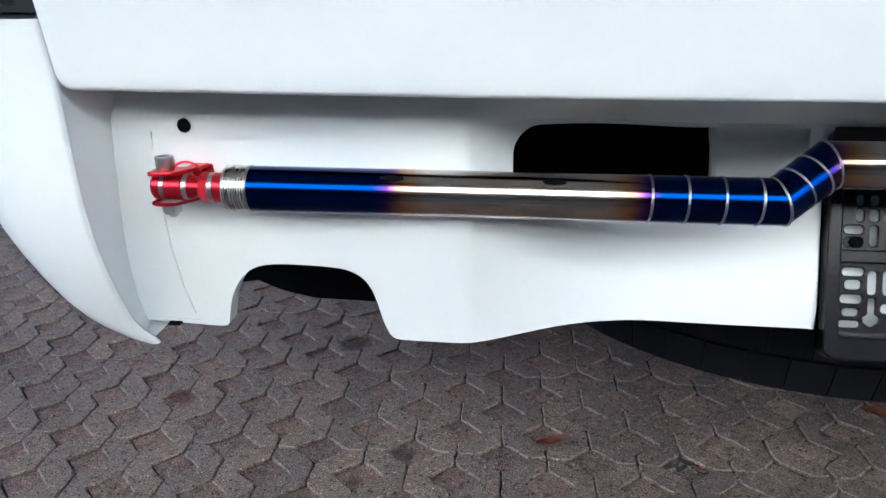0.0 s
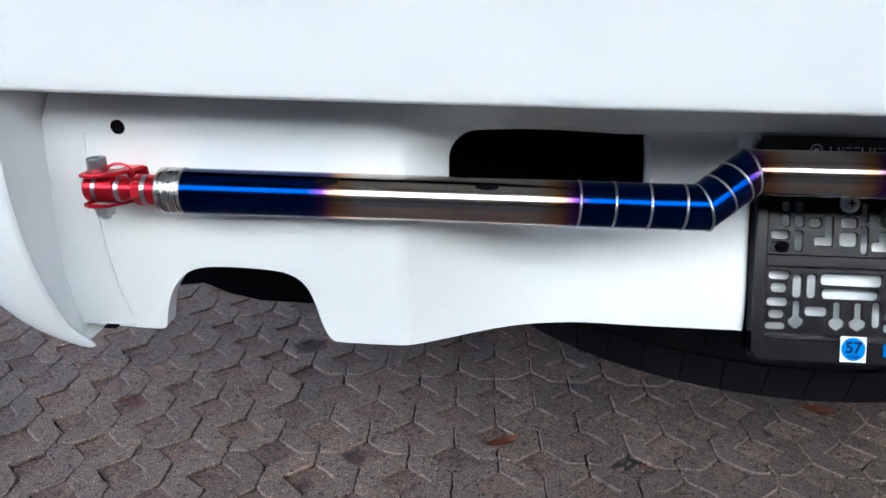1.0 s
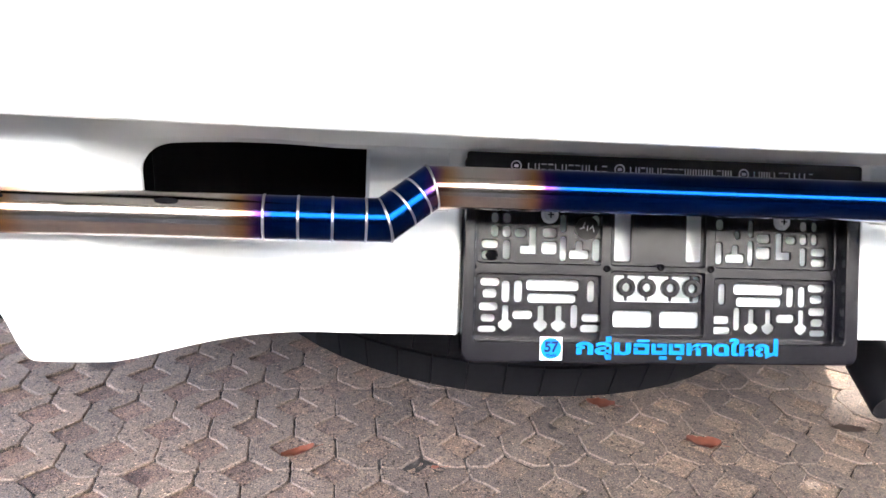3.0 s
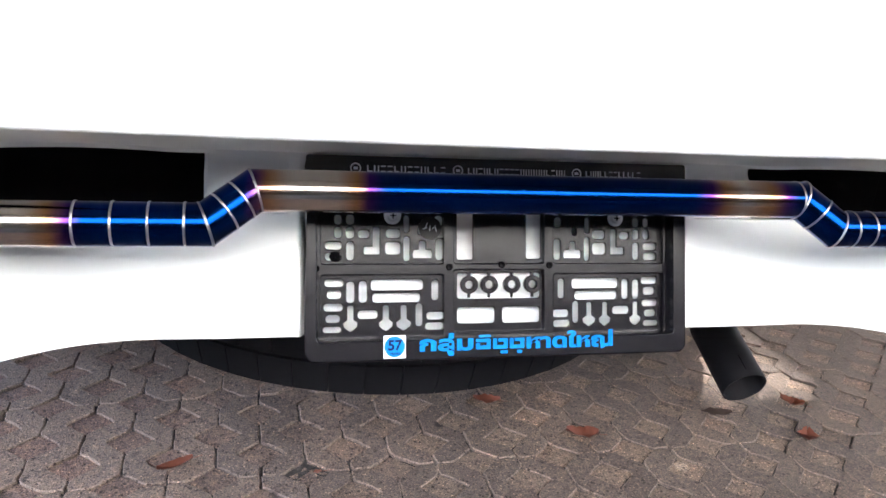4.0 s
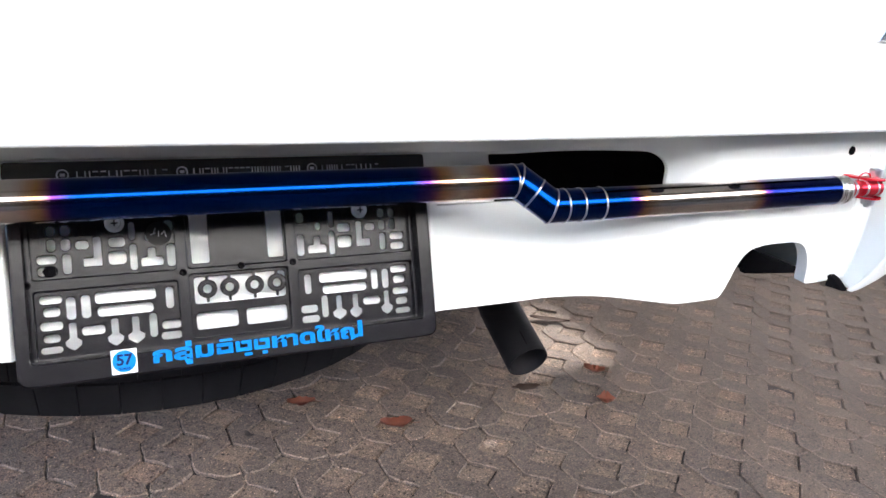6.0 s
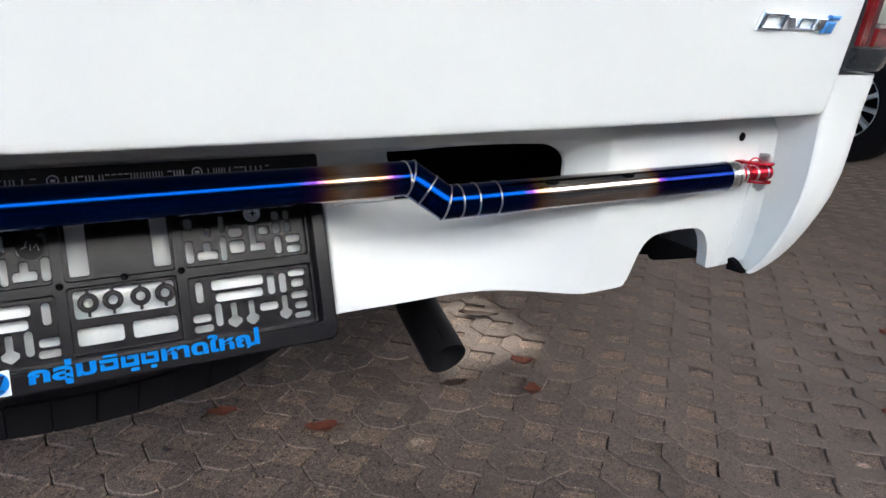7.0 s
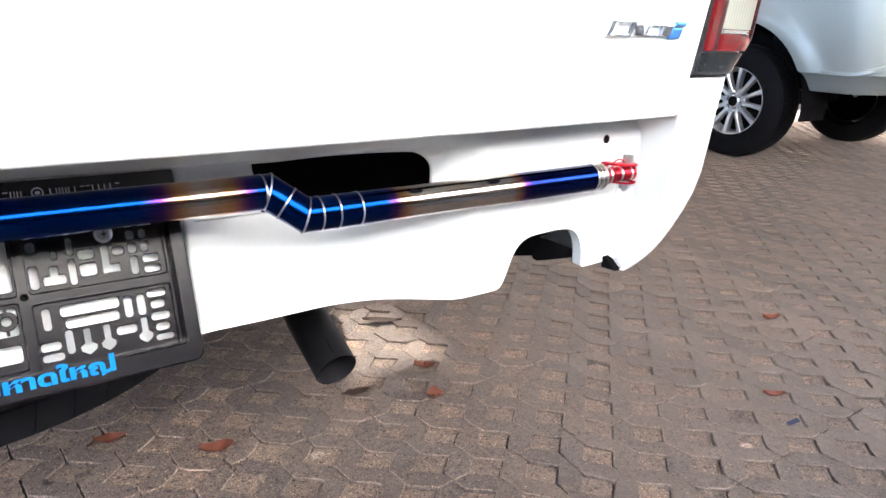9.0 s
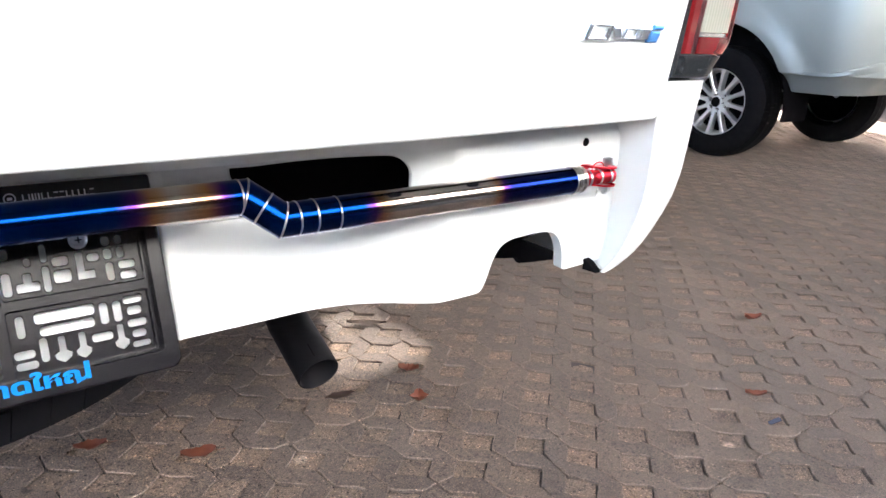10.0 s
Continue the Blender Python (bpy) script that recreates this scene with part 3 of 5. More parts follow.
# corner panels: a rounded post beside the tailgate that tucks in towards its foot
def corner_section(z):
    k = max(0.0, min(1.0, (z - 0.478) / 0.142))
    xo = 0.768 + 0.116 * math.sqrt(max(0.0, 1 - (1 - k) ** 2.2))
    xo += 0.020 * smooth01((z - 0.55) / 0.19) + 0.026 * smooth01((z - 0.748) / 0.05)
    low = max(0.0, (0.64 - z) / 0.16)
    xi = 0.768 - 0.010 * smooth01((0.505 - z) / 0.027)
    yr = -0.052 + 0.050 * low ** 2
    if z > 0.70:
        yr -= 0.10 * (z - 0.70)
    return xi, xo, yr


def corner_points(z, sx, depth=0.5, push=0.0):
    xi, xo, yr = corner_section(z)
    w = max(0.004, xo - xi)
    r = min(0.075, w * 0.72)
    foot = through_points(z, [(0.478, 0.787), (0.50, 0.791), (0.54, 0.7905), (0.58, 0.785), (0.62, 0.776), (0.67, 0.767), (0.70, 0.764), (0.75, 0.764)])
    pts = [(foot + 0.001, 0.046), (lerp(foot, xi, 0.12), 0.018 + 0.1 * max(0.0, 0.62 - z)), (lerp(foot, xi, 0.55), lerp(0.015, yr, 0.55)), (lerp(foot, xi, 0.93), yr + 0.0075), (xi - 0.001, yr + 0.0035), (xi + 0.0002, yr + 0.0012), (xi + min(0.0022, w * 0.1), yr), (xi + min(0.020, w * 0.25), yr)]
    for i in range(9):
        a = radians(-90 + 90 * i / 8)
        pts.append((xo - r + r * math.cos(a), yr + r * 1.25 + r * 1.25 * math.sin(a)))
    pts += [(xo + 0.004, yr + r * 1.25 + 0.1), (xo + 0.008, depth)]
    return [(sx * x, y, z) for x, y in pts]


for sx in (-1, 1):
    bm = bmesh.new()
    zs = [0.478, 0.4785, 0.480, 0.483, 0.488, 0.495, 0.505, 0.52, 0.54, 0.565, 0.59, 0.62, 0.65, 0.68, 0.70, 0.712, 0.73, 0.742, 0.745]
    rings = [corner_points(z, sx) for z in zs]
    rings.append([(x * 0.985, y + 0.012, z - 0.001) for x, y, z in rings[-1]])
    loft(bm, rings, False)
    bmesh.ops.solidify(bm, geom=bm.faces[:], thickness=0.0)
    truck_part("corner_panel", fixed(bm), PAINT, "white rounded corner panel below the tail light")

    # tail light on the same curve, above the corner panel
    light = under(truck, tagged(new("tail_light"), "red and clear tail light with smoked lower strip"))
    light.matrix_parent_inverse = truck.matrix_world.inverted()

    def lamp_patch(i0, i1, z0, z1, push, rows=6):
        rings = []
        for j in range(rows + 1):
            z = lerp(z0, z1, j / rows)
            pts = [Vector(q) for q in corner_points(z, sx)[6:17]]
            run = [0.0]
            for q0, q1 in zip(pts, pts[1:]):
                run.append(run[-1] + (q1 - q0).length)
            pick = []
            for s in range(13):
                f = lerp(i0, i1, s / 12) * run[-1]
                a = max(k for k in range(10) if run[k] <= f + 1e-9)
                q = pts[a + 1] - pts[a]
                p = pts[a] + q * ((f - run[a]) / (run[a + 1] - run[a]))
                nrm = Vector((q.y, -q.x, 0)).normalized() * (1 if sx > 0 else -1)
                pick.append(p + nrm * push)
            rings.append(pick)
        inner = [[p - (Vector((sx, -0.6, 0)).normalized() * 0.012) for p in r] for r in rings]
        bm = bmesh.new()
        rows_o = loft(bm, rings, False)
        rows_i = loft(bm, inner, False)
        for ra, rb in ((rows_o[0], rows_i[0]), (rows_o[-1], rows_i[-1])):
            for k in range(12):
                bm.faces.new((ra[k], ra[k + 1], rb[k + 1], rb[k]))
        for k in range(rows):
            for e in (0, -1):
                bm.faces.new((rows_o[k][e], rows_o[k + 1][e], rows_i[k + 1][e], rows_i[k][e]))
        return fixed(bm)

    for name, a, mat, label in (("housing", (0.0, 1.0, 0.7495, 1.20, 0.004), SMOKE, "smoked black housing"), ("lower_strip", (0.05, 0.66, 0.7535, 0.7755, 0.0062), GREYLENS, "smoked clear strip"),
                                ("side_lens", (0.060, 0.119, 0.7785, 1.19, 0.0066), REDLENS, "red lens"), ("fluted_edge", (0.121, 0.166, 0.7785, 1.19, 0.0060), DARKRED, "dark red fluted edge"),
                                ("lower_lens", (0.168, 0.60, 0.7785, 0.7985, 0.0066), REDLENS, "red reflector"), ("bright_band", (0.175, 0.43, 0.7995, 0.8035, 0.0064), CHROME, "bright chrome band"),
                                ("clear_lens", (0.172, 0.440, 0.8045, 1.19, 0.0068), CLEARLENS, "clear fluted lens"), ("outer_lens", (0.446, 0.60, 0.7995, 1.19, 0.0066), REDLENS, "red lens"), ("outer_rim", (0.60, 0.66, 0.7785, 1.19, 0.0068), CLEARRIM, "clear outer rim")):
        p = mesh_object(name, lamp_patch(*a), mat)
        p.parent = light
        p["label"] = label

    truck_part("lamp_recess", box(min(sx * 0.768, sx * 0.86), -0.02, 0.7455, max(sx * 0.768, sx * 0.86), 0.30, 1.25, 0.004), SMOKE, "dark recess behind the tail light")
    truck_part("bed_side", box(min(sx * 0.80, sx * 0.885), 0.30, 0.62, max(sx * 0.80, sx * 0.885), 2.2, 1.25, 0.02), PAINT)


# tailgate: a thick rounded panel that overhangs the skirt
GATE_LOW = 0.6925


def gate_foot(x):
    return GATE_LOW + 0.0062 * (abs(x) / 0.76) ** 2


def tailgate():
    bm = bmesh.new()
    rings = []
    for inset, y in ((0.020, 0.055), (0.004, 0.050), (0.0, 0.008), (0.0004, 0.0035), (0.0016, 0.0012), (0.0036, 0.0002), (0.010, 0.0)):
        pts = rounded(-0.7625 + inset, GATE_LOW + inset, 0.7625 - inset, 1.30 - inset, 0.010, 5)
        base = [(-0.7625 + inset + (1.525 - 2 * inset) * i / 40, gate_foot(-0.7625 + 1.525 * i / 40) + inset) for i in range(2, 39)]
        pts = [(x, z) if z > 0.8 else (x, z + gate_foot(x) - GATE_LOW) for x, z in pts]
        lower = [p for p in pts if p[1] < 0.8 and p[0] < 0]
        upper = [p for p in pts if p[1] >= 0.8]
        right = [p for p in pts if p[1] < 0.8 and p[0] > 0]
        rings.append([(x, -0.057 + y - 0.155 * (z - 0.70), z) for x, z in base + right + upper + lower])
    loft(bm, rings, True, True, True)
    return fixed(bm)


truck_part("tailgate", tailgate(), PAINT, "plain white tailgate")


# raised badge: plain bright shapes, the last one blue
def on_gate(u, v, w):
    return Vector((u, -0.0575 - 0.155 * (v - 0.70) - w, v))


badge = under(truck, tagged(new("badge"), "bright chrome badge with a blue end piece"))
badge.matrix_parent_inverse = truck.matrix_world.inverted()
BLUEC = material("blue_chrome", (0.10, 0.34, 0.80), 0.3, 0.6)
for k, (u0, u1, lean) in enumerate(((0.594, 0.631, 0.005), (0.634, 0.650, -0.004), (0.653, 0.679, 0.003), (0.682, 0.697, 0.003), (0.699, 0.714, 0.003), (0.704, 0.721, 0.002))):
    h0, h1 = ((0.791, 0.8095), (0.793, 0.8065), (0.793, 0.8065), (0.793, 0.8065), (0.7905, 0.8030), (0.8045, 0.8095))[k]
    out = [(u0 - lean, h0), (u1 - lean * 0.4, h0), (u1 + lean, h1), (u0 + lean * 0.3, h1)]
    inn = []
    if k in (0, 2):
        cx, cz = (u0 + u1) / 2, (h0 + h1) / 2
        inn = [[(cx + (x - cx) * 0.58, cz + (z - cz) * 0.52) for x, z in out][::-1]]
    bm = plate(out, inn, on_gate, 0.0, 0.0046, 0.0019)
    p = mesh_object("badge_piece", bm, BLUEC if k > 3 else CHROME, False)
    p.parent = badge

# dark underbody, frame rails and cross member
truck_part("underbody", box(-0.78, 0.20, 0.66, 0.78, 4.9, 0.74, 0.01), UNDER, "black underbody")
for sx in (-1, 1):
    truck_part("frame_rail", box(sx * 0.52 - 0.04, 0.30, 0.52, sx * 0.52 + 0.04, 2.2, 0.64, 0.008), UNDER)
    # black board added close behind each slot for the deep shade inside
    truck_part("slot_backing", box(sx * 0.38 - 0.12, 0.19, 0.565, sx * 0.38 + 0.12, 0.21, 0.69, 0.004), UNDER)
for sx in (-1, 1):
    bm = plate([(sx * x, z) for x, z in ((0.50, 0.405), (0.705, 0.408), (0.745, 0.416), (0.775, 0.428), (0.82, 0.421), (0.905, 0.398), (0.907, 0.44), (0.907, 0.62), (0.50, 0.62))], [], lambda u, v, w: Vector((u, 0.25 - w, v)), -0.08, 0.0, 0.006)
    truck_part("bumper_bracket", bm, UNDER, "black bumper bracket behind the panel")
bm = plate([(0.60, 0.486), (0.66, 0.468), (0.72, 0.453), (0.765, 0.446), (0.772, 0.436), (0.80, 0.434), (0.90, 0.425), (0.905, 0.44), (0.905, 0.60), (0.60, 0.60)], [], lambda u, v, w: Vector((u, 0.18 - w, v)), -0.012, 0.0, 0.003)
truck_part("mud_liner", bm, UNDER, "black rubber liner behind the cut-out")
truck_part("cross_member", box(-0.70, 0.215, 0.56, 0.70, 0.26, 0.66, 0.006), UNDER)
truck_part("bed_front", box(-0.80, 2.15, 0.72, 0.80, 2.2, 1.25, 0.01), PAINT)


# cab and bonnet in front of the bed
def cab_shell(levels):
    bm = bmesh.new()
    rings = [[(x, y, z) for x, y in rounded(-half, y0, half, y1, 0.12, 5)] for z, half, y0, y1 in levels]
    loft(bm, rings, True, True, True)
    return fixed(bm)


truck_part("cab_body", cab_shell(((0.58, 0.84, 2.26, 5.05), (0.62, 0.875, 2.24, 5.15), (0.95, 0.885, 2.24, 5.15), (1.06, 0.86, 2.26, 5.05), (1.10, 0.82, 2.28, 4.95))), PAINT, "white cab body and bonnet")
truck_part("cab_windows", cab_shell(((1.09, 0.80, 2.29, 4.15), (1.25, 0.79, 2.31, 4.00), (1.60, 0.69, 2.45, 3.62))), SMOKE, "dark cab windows")
truck_part("cab_roof", cab_shell(((1.598, 0.70, 2.43, 3.64), (1.63, 0.70, 2.44, 3.62), (1.66, 0.66, 2.50, 3.52))), PAINT, "white cab roof")
# bed floor coloured black to deepen the shade below the tailgate
truck_part("bed_floor", box(-0.79, -0.012, 0.742, 0.79, 2.2, 0.77, 0.004), UNDER)


# ---------------------------------------------------------------- wheels
def tyre_profile(R, W, bead):
    """Half-rounded tyre section as (across, radius)."""
    h = W / 2
    return [(-h * 0.80, bead), (-h * 0.98, bead + 0.02), (-h, lerp(bead, R, 0.45)), (-h * 0.97, lerp(bead, R, 0.75)), (-h * 0.86, R - 0.016), (-h * 0.72, R - 0.004), (-h * 0.4, R), (0, R + 0.001),
            (h * 0.4, R), (h * 0.72, R - 0.004), (h * 0.86, R - 0.016), (h * 0.97, lerp(bead, R, 0.75)), (h, lerp(bead, R, 0.45)), (h * 0.98, bead + 0.02), (h * 0.80, bead), (-h * 0.80, bead)]


def tyre_blocks(centre, axis, R, W, count):
    """Tread and shoulder blocks round the tyre."""
    bm = bmesh.new()
    d, a, b = frame_of(axis)
    c = Vector(centre)
    h = W / 2
    lanes = ((-0.80, -0.42, -0.010), (-0.38, -0.02, 0), (0.02, 0.38, 0), (0.42, 0.80, -0.010))
    for k, (s0, s1, drop) in enumerate(lanes):
        for i in range(count):
            t0 = (i + (0.5 if k % 2 else 0.0)) * math.tau / count
            t1 = t0 + math.tau / count * 0.962
            lean = 0.004 * (k - 1.5)
            ring = []
            for grow in (-0.004, 0.0035):
                for s, t in ((s0, t0), (s1, t0 + lean), (s1, t1 + lean), (s0, t1)):
                    r = R + grow + (drop if (s == s0 and k == 0) or (s == s1 and k == 3) else 0)
                    ring.append(bm.verts.new(c + d * (s * h) + (a * math.cos(t) + b * math.sin(t)) * r))
            for f in ((4, 5, 6, 7), (0, 1, 5, 4), (1, 2, 6, 5), (2, 3, 7, 6), (3, 0, 4, 7)):
                bm.faces.new([ring[q] for q in f])
    bmesh.ops.recalc_face_normals(bm, faces=bm.faces)
    return bm


def wheel(parent, name, centre, axis, R, W, rim_r, alloy, blocks=44):
    w = under(parent, new(name))
    w.matrix_parent_inverse = parent.matrix_world.inverted()
    tyre = mesh_object("tyre", lathe(centre, axis, tyre_profile(R - 0.010, W, rim_r - 0.005), 72), RUBBER)
    tyre.parent = w
    t = mesh_object("tread", tyre_blocks(centre, axis, R - 0.006, W, blocks), RUBBER, False)
    t.parent = w
    d, a, b = frame_of(axis)
    c = Vector(centre)
    h = W / 2
    if not alloy:
        r = mesh_object("rim", lathe(centre, axis, [(-h * 0.7, 0.02), (-h * 0.5, rim_r * 0.5), (-h * 0.7, rim_r * 0.75), (-h * 0.75, rim_r), (h * 0.75, rim_r), (h * 0.6, rim_r * 0.9), (h * 0.3, 0.02)], 40), UNDER)
        r.parent = w
        return w
    r = mesh_object("rim", lathe(centre, axis, [(-h * 0.6, rim_r * 0.9), (h * 0.30, rim_r * 0.90), (h * 0.72, rim_r * 0.945), (h * 0.80, rim_r * 0.955), (h * 0.83, rim_r * 0.985), (h * 0.80, rim_r * 1.01), (h * 0.6, rim_r * 1.0)], 64), ALLOY)
    r.parent = w
    r = mesh_object("brake_drum", lathe(centre, axis, [(-h * 0.3, rim_r * 0.9), (h * 0.1, rim_r * 0.88), (h * 0.12, 0.02)], 40), UNDER)
    r.parent = w
    for i in range(12):
        t = i * math.tau / 12 + 0.13
        u = a * math.cos(t) + b * math.sin(t)
        v = d.cross(u)
        bm = bmesh.new()
        rings = []
        for rr, half, top in ((0.045, 0.015, 0.62), (rim_r * 0.5, 0.0112, 0.72), (rim_r * 0.82, 0.0125, 0.76), (rim_r * 0.96, 0.018, 0.76)):
            o = c + u * rr
            rings.append([o + d * (h * 0.35) + v * half, o + d * (h * top - 0.004) + v * half, o + d * (h * top) + v * (half - 0.004), o + d * (h * top) - v * (half - 0.004), o + d * (h * top - 0.004) - v * half, o + d * (h * 0.35) - v * half])
        loft(bm, rings, True, True, True)
        s = mesh_object("spoke", fixed(bm), ALLOY)
        s.parent = w
    hub = mesh_object("hub", lathe(c + d * (h * 0.3), d, [(0, 0.088), (h * 0.28, 0.086), (h * 0.33, 0.080), (h * 0.33, 0.040), (h * 0.40, 0.036), (h * 0.42, 0.0)], 36), ALLOY)
    hub.parent = w
    cap = mesh_object("hub_cap", lathe(c + d * (h * 0.72), d, [(0, 0.034), (0.004, 0.032), (0.006, 0.0)], 28), UNDER)
    cap.parent = w
    for i in range(6):
        t = i * math.tau / 6 + 0.3
        u = a * math.cos(t) + b * math.sin(t)
        # flat black disc for the shade in the pocket round each nut
        n = mesh_object("nut_well", lathe(c + d * (h * 0.625) + u * 0.062, d, [(0, 0.0), (0.0015, 0.0), (0.0015, 0.0175), (0.0025, 0.0185), (0.0, 0.0195)], 20), UNDER)
        n.parent = w
        n = mesh_object("wheel_nut", prism(c + d * (h * 0.6) + u * 0.062, d, 0.0125, 0.020, 6), ALLOY)
        n.parent = w
    return w


spare = wheel(truck, "spare_wheel", (-0.060, 0.612, 0.427), (0, 0, 1), 0.414, 0.225, 0.21, False, 58)
spare["label"] = "black spare tyre slung flat under the bed"
for sx in (-1, 1):
    w = wheel(truck, "rear_wheel", (sx * 0.80, 1.30, 0.37), (sx, 0, 0), 0.37, 0.24, 0.215, False, 40)
    w["label"] = "black rear tyre in shade"
    w = wheel(truck, "front_wheel", (sx * 0.79, 4.35, 0.37), (sx, 0, 0), 0.37, 0.24, 0.215, False, 40)
    w["label"] = "black front tyre"
truck_part("axle", rod((-0.72, 1.30, 0.37), (0.72, 1.30, 0.37), 0.045, 20), UNDER)

# exhaust tail pipe, cut square
EXA, EXB = Vector((0.468, 0.300, 0.2695)), Vector((0.463, 0.86, 0.535))
h = (EXB - EXA).length
truck_part("exhaust_pipe", lathe(EXA, EXB - EXA, [(0.30, 0.0), (0.30, 0.0315), (0.002, 0.0315), (0.0, 0.0325), (0.0, 0.0338), (0.002, 0.0345), (0.12, 0.0345), (0.13, 0.033), (h, 0.033), (h, 0.0)], 40), EXHAUST, "sooty black exhaust tail pipe")
d, u, v = frame_of(EXB - EXA)
u, v = u * math.cos(1.815) + v * math.sin(1.815), v * math.cos(1.815) - u * math.sin(1.815)
# black sliver laid on the pipe for the dark of a short groove
slit = bmesh.new()
loft(slit, [[EXA + d * a + u * r + v * b for r, b in ((0.0343, -0.0011), (0.0350, 0.0), (0.0343, 0.0011))] for a in (0.012, 0.020, 0.030, 0.038)], True, True, True)
truck_part("slit", fixed(slit), UNDER, "raised black sliver for the shade in a short groove")

# ---------------------------------------------------------------- heat-blued crossbar
bar = thing("crossbar", (0, 0.0, 0.62), "heat-blued titanium crossbar with segmented bends and red clevis ends", "crossbar")
R = 0.0169


def bar_part(name, bm, mat, label="", smooth=True):
    return under(bar, tagged(mesh_object(name, bm, mat, smooth), label))


for sx in (-1, 1):
    END = Vector((-0.6530, -0.014, 0.6222)) if sx < 0 else Vector((0.6578, -0.014, 0.6226))
    A, B = (Vector((-0.2735, 0.008, 0.6155)), Vector((-0.2375, 0.027, 0.6382))) if sx < 0 else (Vector((0.2830, 0.006, 0.6170)), Vector((0.2530, 0.025, 0.6392)))
    MID = Vector((0, 0.026, 0.6387))
    d1, d2, d3 = (A - END).normalized(), (B - A).normalized(), (MID - B).normalized()

    def mitre(p, da, db, r=R, seg=48, off=0.0):
        """Ring in the plane that halves the angle between two tubes."""
        n = (da + db).normalized()
        _, a, b = frame_of(da)
        ring = []
        for i in range(seg):
            q = p + (a * math.cos(i * math.tau / seg) + b * math.sin(i * math.tau / seg)) * r
            q = q + da * ((p + n * off - q).dot(n) / da.dot(n))
            ring.append(q)
        return ring

    def ring_at(p, d, r=R, seg=48):
        return mitre(p, d, d, r, seg)

    for name, r0, r1 in (("outer_tube", ring_at(END, d1), mitre(A, d1, d2)), ("bend_tube", mitre(A, d1, d2), mitre(B, d2, d3))):
        bm = bmesh.new()
        if name == "bend_tube":
            r0 = mitre(A, d2, d1)
        n = 14
        loft(bm, [[p.lerp(q, k / n) for p, q in zip(r0, r1)] for k in range(n + 1)])
        bar_part(name, fixed(bm), TITAN, "heat-blued titanium tube")

    def weld(p, da, db, name="weld_bead", width=0.0009, high=0.0005):
        bm = bmesh.new()
        rings = [mitre(p, da, db, R + hh, 48, o) for o, hh in ((-width * 1.3, -0.0002), (-width * 0.6, high), (width * 0.6, high), (width * 1.3, -0.0002))]
        loft(bm, rings)
        bar_part(name, fixed(bm), WELD)

    stops = (0.363, 0.338, 0.313, 0.288) if sx < 0 else (0.296, 0.314, 0.338)
    for x in stops:
        p = A.lerp(END, (x - abs(A.x)) / (abs(END.x) - abs(A.x)))
        weld(p, d1, d1)
    weld(A, d1, d2)
    weld(B, d2, d3)
    for f in ((0.36, 0.70) if sx < 0 else (0.50,)):
        weld(A.lerp(B, f), d2, d2)
    if sx > 0:
        weld(B + d3 * 0.006, d3, d3)

    # plug-welded dimples on top of the outer tube
    for x in ((0.545, 0.43) if sx < 0 else (0.40, 0.50)):
        p = A.lerp(END, (x - abs(A.x)) / (abs(END.x) - abs(A.x)))
        up = (Vector((0, -0.62, 0.78)) - d1 * Vector((0, -0.62, 0.78)).dot(d1)).normalized()
        side = up.cross(d1)
        bm = bmesh.new()
        hub = bm.verts.new(p + up * (R + 0.0004))
        ring = []
        for k in range(20):
            u, g = 0.0085 * math.cos(k * math.tau / 20), 0.15 * math.sin(k * math.tau / 20)
            ring.append(bm.verts.new(p + d1 * u + (up * math.cos(g) + side * math.sin(g)) * (R + 0.00025)))
        for k in range(20):
            bm.faces.new((hub, ring[k], ring[(k + 1) % 20]))
        bmesh.ops.recalc_face_normals(bm, faces=bm.faces)
        bar_part("tube_plug", bm, UNDER)

    # turned steel collar
    e = -d1
    prof = [(-0.002, R - 0.001), (-0.001, R + 0.0003), (0.0090, R + 0.0003), (0.0094, R - 0.0006), (0.0104, R - 0.0006), (0.0108, R + 0.0003), (0.0122, R + 0.0003), (0.0126, R - 0.0006), (0.0136, R - 0.0006), (0.0140, R + 0.0002),
            (0.0158, R), (0.0172, R - 0.001), (0.0180, R - 0.003), (0.0180, 0.0)]
    bar_part("collar", lathe(END, e, prof, 48), STEEL, "turned steel collar")
    weld(END - e * 0.0012, d1, d1, "straw_weld", 0.0010, 0.0006)

    # red threaded adjuster
    q = END + e * 0.0180
    bar_part("lock_ring", lathe(q, e, [(-0.002, 0.0), (-0.002, 0.0112), (0.0076, 0.0112), (0.0082, 0.0104), (0.0082, 0.0)], 40), RED, "red anodised lock ring")
    bar_part("spacer_ring", lathe(q + e * 0.0080, e, [(0, 0), (0, 0.0112), (0.0034, 0.0112), (0.0034, 0)], 40), BOLT, "bright spacer ring")
    bar_part("hex_nut", prism(q + e * 0.0114, e, 0.0116, 0.0072, 6, 0.3), RED, "red anodised hex nut")
    q2 = q + e * 0.0186
    bar_part("rod_end_body", lathe(q2, e, [(0.0, 0.0), (0.0, 0.0076), (0.003, 0.0072), (0.006, 0.0084), (0.0090, 0.0096), (0.0094, 0.0094), (0.0094, 0.0)], 36), RED, "red anodised rod end")
    bar_part("bright_band", lathe(q2 + e * 0.0092, e, [(0, 0), (0, 0.0099), (0.0034, 0.0099), (0.0034, 0)], 36), BOLT)
    P = q2 + e * 0.0262                       # pivot
    bar_part("eye_barrel", rod(q2 + e * 0.0124, P + e * 0.0106, 0.0098, 36, None, 0.0016), RED, "red anodised eye")
